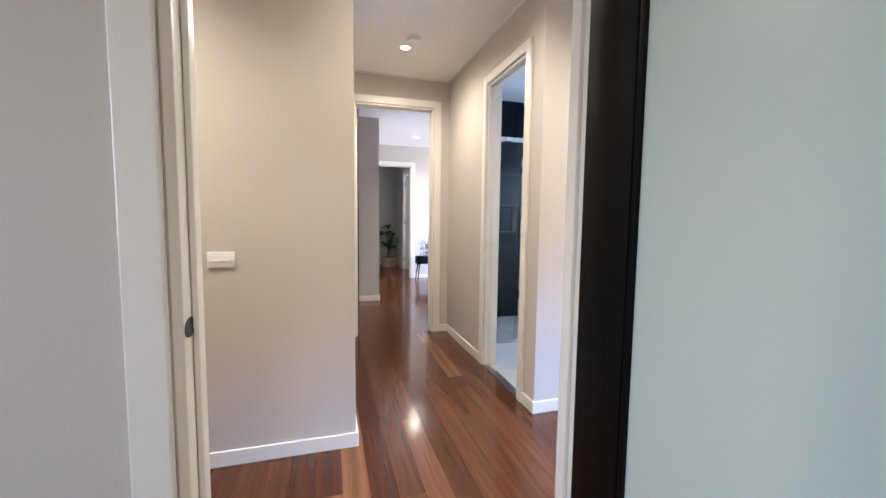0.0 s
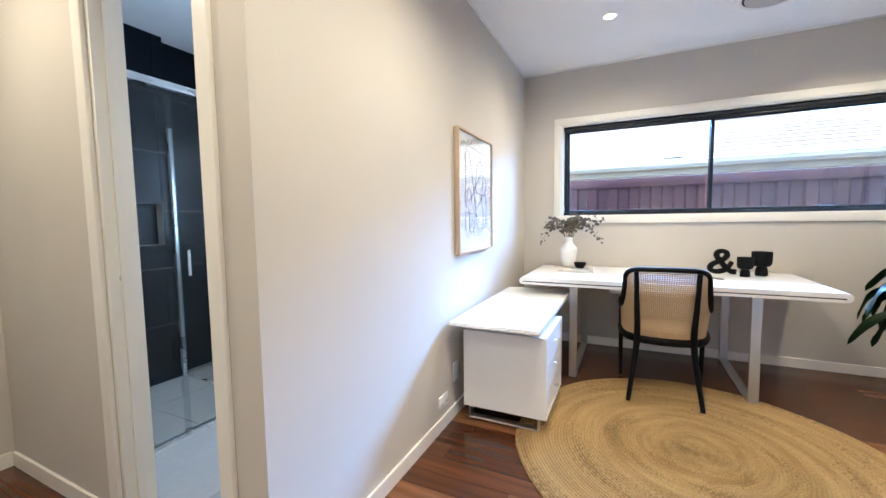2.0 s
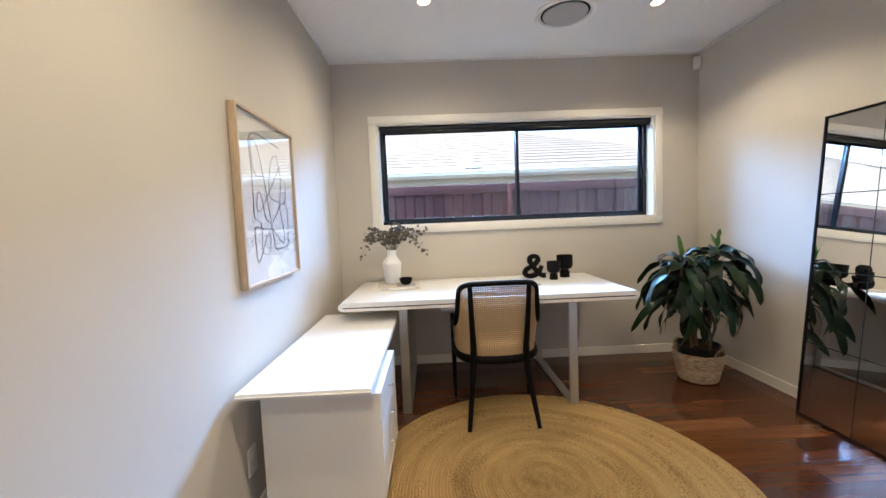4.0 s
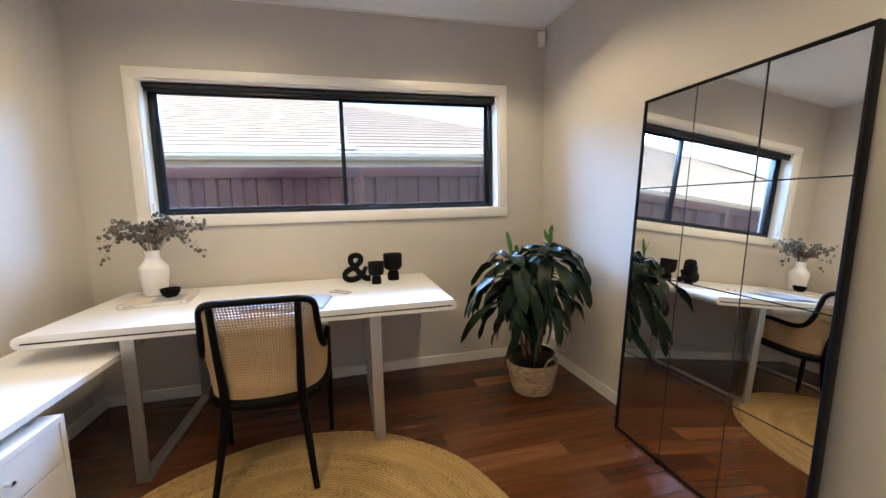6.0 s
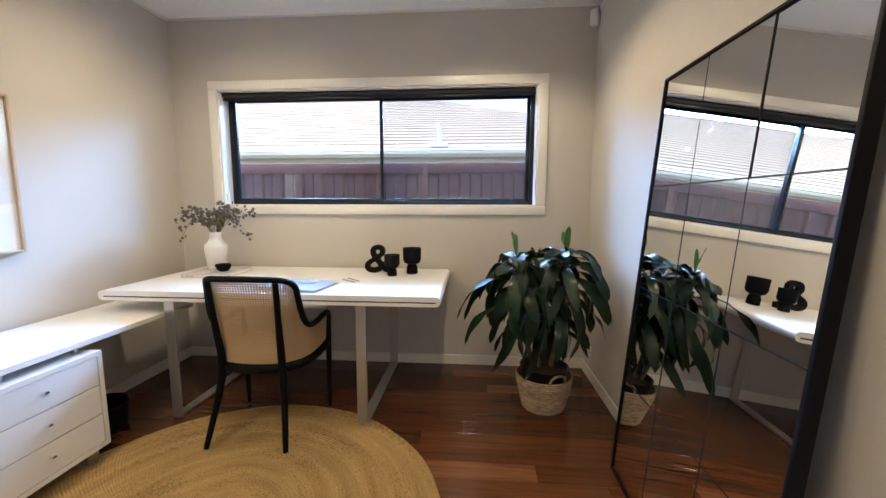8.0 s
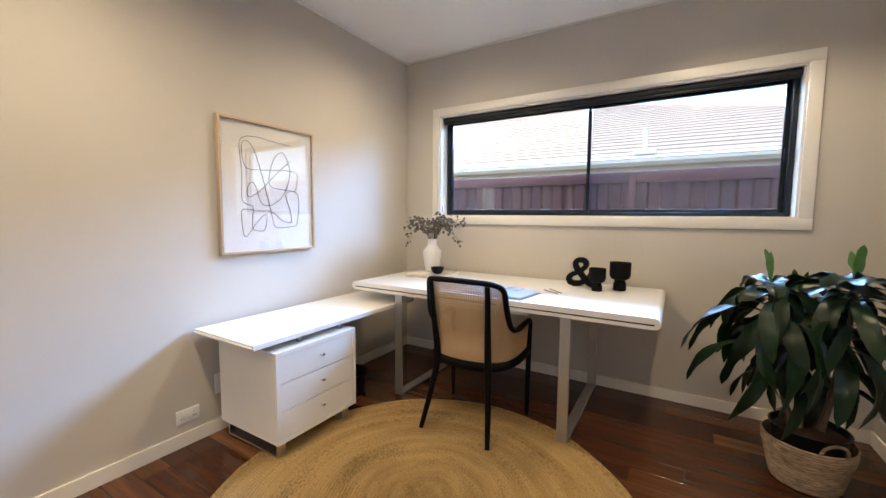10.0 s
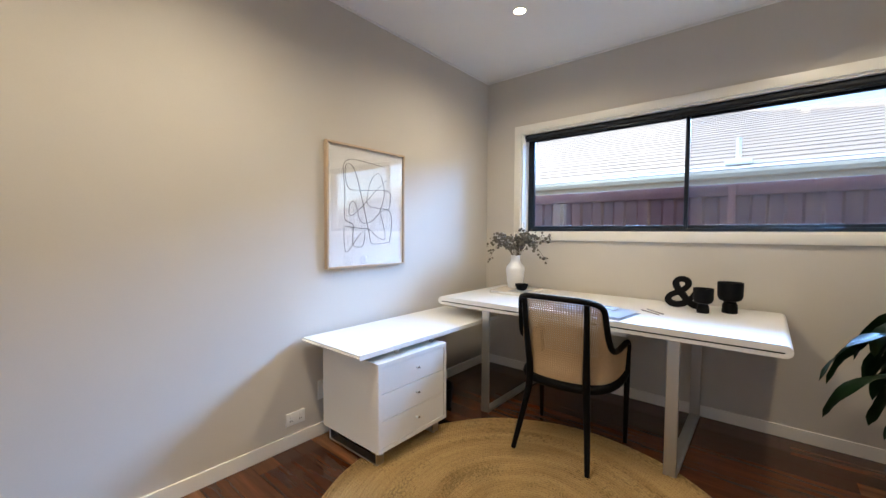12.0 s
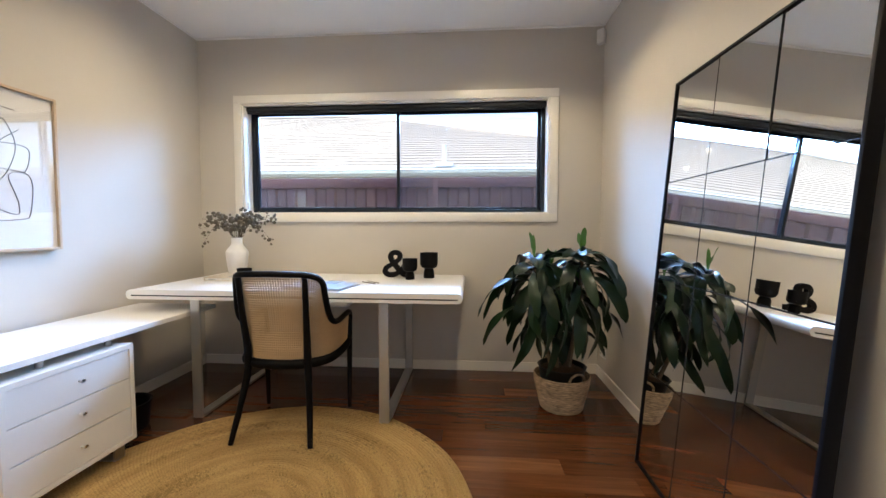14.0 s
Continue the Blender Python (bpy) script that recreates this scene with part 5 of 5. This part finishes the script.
# ---- far rooms ----
def fig_plant(x, y, scale, leaves, seed, label, pot_r, pot_h, pot_mat):
    rnd = random.Random(seed)
    bk = thing("planter", (x, y, 0), "woven tan planter basket on the hardwood floor", "basket")
    part("pot_wall", lathe([(0, 0.002), (pot_r * 0.82, 0.002), (pot_r, pot_h), (pot_r * 0.93, pot_h), (pot_r * 0.78, 0.02), (0, 0.02)], 28), M[pot_mat], bk)
    pl = thing("indoor_plant", (x, y, 0.021), label, "potted plant")
    part("soil", lathe([(0, pot_h - 0.05), (pot_r * 0.88, pot_h - 0.055), (pot_r * 0.80, 0.0), (0, 0)], 20), M["soil"], pl)
    for k in range(3):
        a = k * 2.1
        part("stem", tube([(0.02 * math.cos(a), 0.02 * math.sin(a), pot_h - 0.06), (0.07 * math.cos(a) * scale, 0.07 * math.sin(a) * scale, pot_h + 0.68 * scale - 0.1 * k)], [0.011, 0.007], 7), M["bark"], pl)
    for i in range(leaves):
        a, h = rnd.uniform(0, 6.28), rnd.uniform(0.18, 0.75) * scale
        ob = part("leaf", strap_leaf(0.27 * scale, 0.17 * scale, rnd.uniform(10, 60), rnd.uniform(30, 80), 0.4, rnd, 7), M["leaf_fig"], pl)
        ob.matrix_local = pose(0.06 * math.cos(a), 0.06 * math.sin(a), pot_h + h - 0.04, 0, 0, math.degrees(a))


fig_plant(1.47, 9.75, 1.0, 26, 5, "broad-leaved green indoor plant in a basket at the corridor end", 0.19, 0.24, "basket_weave")

st = thing("plant_stand", (1.86, 7.36, 0), "black rectangular plant stand on slim splayed legs", "plant stand")
part("trough", boxes([(-0.20, 0.20, -0.11, -0.095, 0.34, 0.49), (-0.20, 0.20, 0.095, 0.11, 0.34, 0.49), (-0.20, -0.185, -0.095, 0.095, 0.34, 0.49), (0.185, 0.20, -0.095, 0.095, 0.34, 0.49), (-0.185, 0.185, -0.095, 0.095, 0.34, 0.355)], 0.003), M["black_wood"], st)
part("soil", box(-0.184, 0.184, -0.094, 0.094, 0.3555, 0.47), M["soil"], st)
for sx in (-1, 1):
    for sy in (-1, 1):
        part("leg", tube([(sx * 0.15, sy * 0.08, 0.342), (sx * 0.19, sy * 0.10, 0.0)], [0.014, 0.010], 10), M["black_wood"], st)
rnd = random.Random(9)
sp = thing("small_plant", (1.84, 7.36, 0.47), "small green leafy plant in a black stand", "potted plant")
for i in range(5):
    a = i * 1.3
    part("stem", tube([(0.02 * math.cos(a), 0.02 * math.sin(a), -0.02), (0.10 * math.cos(a), 0.07 * math.sin(a), 0.26 + 0.03 * i)], 0.004, 6), M["bark"], sp)
for i in range(26):
    a, h = rnd.uniform(0, 6.28), rnd.uniform(0.04, 0.36)
    ob = part("leaf", strap_leaf(0.11, 0.05, rnd.uniform(0, 60), rnd.uniform(20, 70), 0.4, rnd, 5), M["leaf_fig"], sp)
    ob.matrix_local = pose(0.22 * h * math.cos(a), 0.22 * h * math.sin(a), h, 0, 0, math.degrees(a))

# laundry glimpsed beside the switch
lb = thing("laundry_cabinet", (-1.9, 4.62, 0), "black laundry base cabinets under a pale benchtop", "cabinet")
part("body", box(-0.95, 1.60, -0.58, -0.004, 0.10, 0.885, 0.002), M["black_frame"], lb)
part("plinth", box(-0.95, 1.60, -0.52, -0.02, 0.0, 0.10), M["black_frame"], lb)
for i in range(5):
    part("door", box(-0.945 + i * 0.51, -0.945 + i * 0.51 + 0.50, -0.600, -0.582, 0.11, 0.865, 0.002), M["black_frame"], lb)
wt_ = thing("benchtop", (-1.9, 4.62, 0.885), "pale stone laundry benchtop", "benchtop")
part("slab", box(-0.95, 1.60, -0.62, -0.004, 0.0, 0.04, 0.003), M["bench_top"], wt_)
structure("splashback", boxes([(-2.85, -0.30, 4.606, 4.62, 0.925, 1.60)], 0.0), M["splash"], "dark tiled laundry splashback")
tc_ = thing("tall_cabinet", (-2.05, 4.30, 0.925), "tall dark cabinet standing on the laundry bench", "cabinet")
part("body", box(-0.22, 0.22, -0.26, 0.28, 0.0, 1.27, 0.003), M["black_frame"], tc_)

# ---- shower ----
ss = thing("shower_screen", (2.31, 3.35, 0), "framed clear glass shower screen with a chrome head rail", "shower screen")
xl = BX0 - 2.31
part("head_rail", box(xl + 0.002, 0.03, -0.02, 0.02, 2.005, 2.045, 0.003), M["chrome"], ss, "chrome head rail")
part("floor_rail", box(xl + 0.002, 0.03, -0.018, 0.018, -0.004, 0.018, 0.003), M["chrome"], ss)
part("corner_post", box(-0.014, 0.014, -0.014, 0.014, 0.018, 2.005, 0.002), M["chrome"], ss)
g = part("glass_panel", box(xl + 0.01, -0.50, -0.008, -0.003, 0.02, 2.0), M["shower_glass"], ss, "clear glass")
g.visible_shadow = False
g = part("glass_panel", box(-0.53, -0.016, 0.004, 0.009, 0.02, 2.0), M["shower_glass"], ss, "clear glass")
g.visible_shadow = False
part("door_handle", tube([(-0.47, -0.035, 0.95), (-0.47, -0.035, 1.10)], 0.008, 10), M["chrome"], ss)
part("pivot", lathe([(0, 0), (0.02, 0), (0.02, 0.02), (0, 0.022)], 16), M["chrome"], ss).matrix_local = pose(-0.52, -0.02, 0.018)
s2 = thing("shower_side_panel", (2.325, 4.28, 0), "clear glass side panel with a chrome wall channel", "shower screen")
part("wall_channel", box(-0.014, 0.014, -0.02, 0.012, -0.004, 2.0, 0.002), M["chrome"], s2)
part("bottom_channel", box(-0.010, 0.010, -0.90, -0.02, -0.004, 0.016, 0.002), M["chrome"], s2)
g = part("glass_panel", box(-0.003, 0.003, -0.90, -0.02, 0.016, 1.99), M["shower_glass"], s2, "clear glass")
g.visible_shadow = False

# ---- outside ----
GZ = -0.35
structure("ground", boxes([(E_X + 0.26, 400, -400, 400, GZ - 0.2, GZ)]), M["ground"], "bare earth side path and yard")


def fence():
    fx, top = 5.98, 1.75
    f = thing("side_fence", (fx, 0, GZ), "dark red ribbed steel boundary fence", "fence")
    h = top - GZ
    pitch = 0.247
    prof = [(0.0, 0.0), (0.095, 0.0), (0.120, 0.030), (0.222, 0.030), (0.247, 0.0)]
    bm = bmesh.new()
    pts = []
    for i in range(10):
        for q in prof[:-1]:
            pts.append((q[1], i * pitch + q[0]))
    pts.append((0.0, 10 * pitch))
    for a, b in zip(pts, pts[1:]):
        bm.faces.new([bm.verts.new(v) for v in ((a[0], a[1], 0.05), (b[0], b[1], 0.05), (b[0], b[1], h - 0.05), (a[0], a[1], h - 0.05))])
    bmesh.ops.remove_doubles(bm, verts=bm.verts[:], dist=1e-4)
    me = finish(bm, "sheet", M["fence_steel"], False)
    for k in range(-4, 6):
        y = 0.147 + k * 2.47 + 0.03
        ob = new("sheet", me)
        ob.parent, ob.location = f, (0.0, y - 0.03, 0)
        part("post", box(-0.028, 0.035, y - 0.055, y + 0.005, 0, h - 0.005, 0.003), M["fence_steel"], f)
        part("top_rail", box(-0.022, 0.045, y, y + 2.47 - 0.05, h - 0.115, h, 0.004), M["fence_steel"], f, "flat top rail")
        part("bottom_rail", box(-0.022, 0.045, y, y + 2.47 - 0.05, 0.0, 0.07, 0.004), M["fence_steel"], f)


fence()


def neighbour():
    """The house beyond the fence: wall, gutter, and a hipped roof of flat tiles."""
    ex, ez, y0, y1, slope = 8.75, 2.235, -5.9, 22.0, 0.385
    rin = 11.0
    rz = ez + slope * rin
    h = thing("neighbour_house", (ex, 0, GZ), "single-storey brick house with a pale tiled hip roof", "house")

    def P(x, y, z):
        return (x - ex, y, z - GZ)

    part("wall", boxes([(0.45, 21.5, y0 + 0.5, y1 - 0.5, 0.0, ez - 0.10 - GZ)]), M["brick_house"], h, "pale brick wall")
    bm = bmesh.new()
    A, B = bm.verts.new(P(ex, y0, ez)), bm.verts.new(P(ex, y1, ez))
    C, D = bm.verts.new(P(ex + rin, y1 - rin, rz)), bm.verts.new(P(ex + rin, y0 + rin, rz))
    E, F = bm.verts.new(P(ex + 2 * rin, y0, ez)), bm.verts.new(P(ex + 2 * rin, y1, ez))
    for q in ((A, B, C, D), (A, D, E), (E, D, C, F), (F, C, B)):
        bm.faces.new(q)
    for v in bm.verts:
        v.co.z -= 0.05
    roof = part("roof", bm, M["roof_tile"], h, "pale buff tiled hip roof", smooth=False)
    part("gutter", boxes([(-0.13, -0.01, y0 - 0.1, y1 + 0.1, ez - 0.11 - GZ, ez + 0.005 - GZ)], 0.012), M["gutter"], h, "cream metal gutter")
    # Black strip laid in for the shadow gap below the tile edge.
    part("gutter_mouth", boxes([(-0.125, -0.02, y0 - 0.09, y1 + 0.09, ez + 0.006 - GZ, ez + 0.016 - GZ)]), M["opening_shade"], h, "dark strip for the shade along the gutter top")
    part("gutter_lip", boxes([(-0.142, -0.128, y0 - 0.1, y1 + 0.1, ez - 0.052 - GZ, ez - 0.040 - GZ)], 0.002), M["gutter"], h, "rolled gutter bead")
    part("fascia", boxes([(-0.01, 0.012, y0, y1, ez - 0.21 - GZ, ez - 0.02 - GZ)]), M["gutter"], h, "cream fascia board")
    part("eave", boxes([(0.012, 0.5, y0, y1, ez - 0.20 - GZ, ez - 0.185 - GZ)]), M["gutter"], h)
    for s, e, zz in (((ex, y0, ez), (ex + rin, y0 + rin, rz), 0), ((ex + rin, y0 + rin, rz), (ex + rin, y1 - rin, rz), 0), ((ex, y1, ez), (ex + rin, y1 - rin, rz), 0)):
        part("ridge_cap", tube([P(*s), P(*e)], 0.085, 8, flat=0.7), M["roof_tile"], roof, "rounded ridge capping")
    # tiles
    tw, tl = 0.30, 0.32
    nx = Vector((1, 0, slope)).normalized()
    up = Vector((-slope, 0, 1)).normalized()
    tile = bmesh.new()
    w0, l0 = tw - 0.001, tl + 0.03
    vs = []
    for yy in (0, 0.25, 0.5, 0.75, 1.0):
        lift = 0.0012 * math.cos(2 * math.pi * yy)
        vs.append([tile.verts.new(Vector((0, yy * w0, 0)) + up * (0.0 + lift)), tile.verts.new(Vector((0, yy * w0, 0)) + up * (0.019 + lift)), tile.verts.new(nx * l0 + Vector((0, yy * w0, 0)) + up * (0.004 + lift))])
    for a, b in zip(vs, vs[1:]):
        tile.faces.new((a[0], b[0], b[1], a[1]))
        tile.faces.new((a[1], b[1], b[2], a[2]))
    tile_me = finish(tile, "roof_tile", M["roof_tile"], False)
    near = []
    for r in range(int(rin * 1.06 / tl)):
        base = Vector((ex, 0, ez)) + nx * (r * tl)
        inset = base.x - ex
        ya, yb = y0 + inset, min(y1 - inset, 14.0)
        yy = ya + (0.15 if r % 2 else 0)
        while yy + tw < yb:
            if -2.6 < yy < 5.0 and r < 12:
                near.append((base.x, yy, base.z))
            yy += tw
    near = near[:300]
    for x, y, z in near:
        ob = new("roof_tile", tile_me)
        ob.parent, ob.location = roof, P(x, y, z)
    keep = set(near)
    verts, faces = [], []
    src_v = [v.co.copy() for v in tile_me.vertices]
    src_f = [list(p.vertices) for p in tile_me.polygons]
    more = []
    for r in range(int(rin * 1.06 / tl)):
        base = Vector((ex, 0, ez)) + nx * (r * tl)
        inset = base.x - ex
        yy = y0 + inset + (0.15 if r % 2 else 0)
        while yy + tw < min(y1 - inset, 14.0):
            if (base.x, yy, base.z) not in keep:
                more.append((base.x, yy, base.z))
            yy += tw
    for t in more:
        o = len(verts)
        q = Vector(P(*t))
        verts += [tuple(v + q) for v in src_v]
        faces += [[i + o for i in fc] for fc in src_f]
    me = bpy.data.meshes.new("roof_tiles_far")
    me.from_pydata(verts, [], faces)
    me.materials.append(M["roof_tile"])
    ob = new("roof_tiles_far", me)
    ob.parent = roof
    tagged(ob, "", "", "", "stuff")
    vp = Vector(P(9.15, 0.27, ez + slope * 0.40))
    pipe = part("vent_pipe", tube([vp - Vector((0, 0, 0.05)), vp + Vector((0, 0, 0.42))], 0.035, 14), M["plastic_white"], roof, "white plastic vent pipe")
    part("flashing", box(vp.x - 0.16, vp.x + 0.12, vp.y - 0.17, vp.y + 0.17, vp.z - 0.02, vp.z + 0.055, 0.01), M["plastic_white"], pipe, "pale flashing sheet").rotation_euler = (0, 0, 0)


neighbour()

structure("roof_cover", boxes([(-3.3, E_X + 0.26, -2.7, 10.6, CEIL + 0.13, CEIL + 0.2)]), M["brick_house"], "roof deck over the rooms")

# ---- wall and floor tiles, floor boards ----
def tile_wall(parent_name, x0, x1, y, z0, z1, w, h, hole=None):
    wall = bpy.data.objects[parent_name]
    cache = {}
    g = 0.005
    x_edges = [x0]
    while x_edges[-1] < x1 - 0.01:
        x_edges.append(min(x_edges[-1] + w, x1))
    z_edges = [z0]
    while z_edges[-1] < z1 - 0.01:
        z_edges.append(min(z_edges[-1] + h, z1))
    for a, b in zip(x_edges, x_edges[1:]):
        for c, d in zip(z_edges, z_edges[1:]):
            pieces = [(a, b, c, d)]
            if hole:
                hx0, hx1, hz0, hz1 = hole
                out = []
                for (a1, b1, c1, d1) in pieces:
                    if b1 <= hx0 or a1 >= hx1 or d1 <= hz0 or c1 >= hz1:
                        out.append((a1, b1, c1, d1))
                        continue
                    if a1 < hx0:
                        out.append((a1, hx0, c1, d1))
                    if b1 > hx1:
                        out.append((hx1, b1, c1, d1))
                    m0, m1 = max(a1, hx0), min(b1, hx1)
                    if c1 < hz0:
                        out.append((m0, m1, c1, hz0))
                    if d1 > hz1:
                        out.append((m0, m1, hz1, d1))
                pieces = out
            for a1, b1, c1, d1 in pieces:
                if b1 - a1 < 0.01 or d1 - c1 < 0.01:
                    continue
                key = (round(b1 - a1, 3), round(d1 - c1, 3))
                if key not in cache:
                    cache[key] = finish(box(g / 2, key[0] - g / 2, -0.012, 0.002, g / 2, key[1] - g / 2, 0.0012, seg=1), "tile", M["tile_black"])
                ob = new("tile", cache[key])
                ob.parent, ob.location = wall, (a1, y, c1)


tile_wall("bathroom_backing", BX0, 2.33, BT + 0.012, 0.0, CEIL - 0.001, 0.30, 0.452, (1.85, 2.262, 1.09, 1.415))
tile_wall("bathroom_backing", 1.852, 2.260, BT + 0.10, 1.091, 1.414, 0.41, 0.33)
tile_wall("bathroom_backing", 2.332, BX1, BT + 0.10, 0.0, CEIL - 0.001, 0.385, 0.452)


def tile_floor(parent_name, x0, x1, y0, y1, w, h):
    fl = bpy.data.objects[parent_name]
    cache = {}
    y = y0
    while y < y1 - 0.02:
        d = min(h, y1 - y)
        x = x0
        while x < x1 - 0.02:
            c = min(w, x1 - x)
            key = (round(c, 3), round(d, 3))
            if key not in cache:
                cache[key] = finish(box(0.0015, key[0] - 0.0015, 0.0015, key[1] - 0.0015, -0.005, 0.0, 0.001, seg=1), "floor_tile", M["floor_tile"])
            ob = new("floor_tile", cache[key])
            ob.parent, ob.location = fl, (x, y, 0)
            x += w
        y += h


tile_floor("bathroom_floor", BX0 - 0.058, BX1, N_Y + WT + 0.002, BT, 0.60, 0.60)


def boards():
    """Hardwood boards running along y, with staggered ends; each tone comes from the board's own random value."""
    rnd = random.Random(31)
    fl = bpy.data.objects["floor"]
    w = 0.1215
    near, far = [], []
    x = -2.894
    while x < 4.4:
        y = -2.4 - rnd.uniform(0, 1.2)
        while y < 10.35:
            L = rnd.choice((0.9, 1.2, 1.5, 1.8, 2.1, 2.6))
            y0, y1 = max(y, -2.35), min(y + L, 10.3)
            y += L
            if y1 - y0 < 0.05:
                continue
            if x + w > HALL_X + 0.035 and x < BX1 and y1 > N_Y + 0.05 and y0 < BT + 0.3:
                if x + w / 2 > HALL_X + 0.03:
                    cuts = [(y0, min(y1, N_Y + 0.05)), (max(y0, BT + 0.3), y1)]
                else:
                    cuts = [(y0, y1)]
            else:
                cuts = [(y0, y1)]
            for a, b in cuts:
                if b - a > 0.04:
                    inner = (-0.7 < x < 1.3 and -0.8 < b and a < 8.5) or (0.6 < x < 4.5 and a < 2.1 and b > -1.3)
                    (near if inner else far).append((x, a, b))
        x += w
    cache = {}

    def mesh(L, ww):
        k = (round(L, 2), round(ww, 4))
        if k not in cache:
            cache[k] = finish(box(0.0004, ww - 0.0004, 0.0003, L - 0.0003, -0.012, 0.0, 0.0006, seg=1), "floor_board", M["floor_board"])
        return cache[k]

    near.sort(key=lambda r: abs(r[0] - 1.6) + 0.6 * abs((r[1] + r[2]) / 2 - 1.5))
    for x, a, b in near[:300]:
        ob = new("floor_board", mesh(b - a, w))
        ob.parent, ob.location = fl, (x, a, 0)
    bm_rows = near[300:] + far
    for tone in range(6):
        sel = [r for i, r in enumerate(bm_rows) if i % 6 == tone]
        verts, faces = [], []
        for x, a, b in sel:
            o = len(verts)
            for zz in (-0.012, 0.0):
                verts += [(x + 0.0006, a + 0.0004, zz), (x + w - 0.0006, a + 0.0004, zz), (x + w - 0.0006, b - 0.0004, zz), (x + 0.0006, b - 0.0004, zz)]
            faces += [(o + 4, o + 5, o + 6, o + 7), (o, o + 1, o + 5, o + 4), (o + 1, o + 2, o + 6, o + 5), (o + 2, o + 3, o + 7, o + 6), (o + 3, o, o + 4, o + 7)]
        me = bpy.data.meshes.new("far_floor_boards")
        me.from_pydata(verts, [], faces)
        me.materials.append(M["floor_board"])
        ob = new("far_floor_boards", me)
        ob.parent = fl
        tagged(ob, "", "", "", "stuff")


boards()
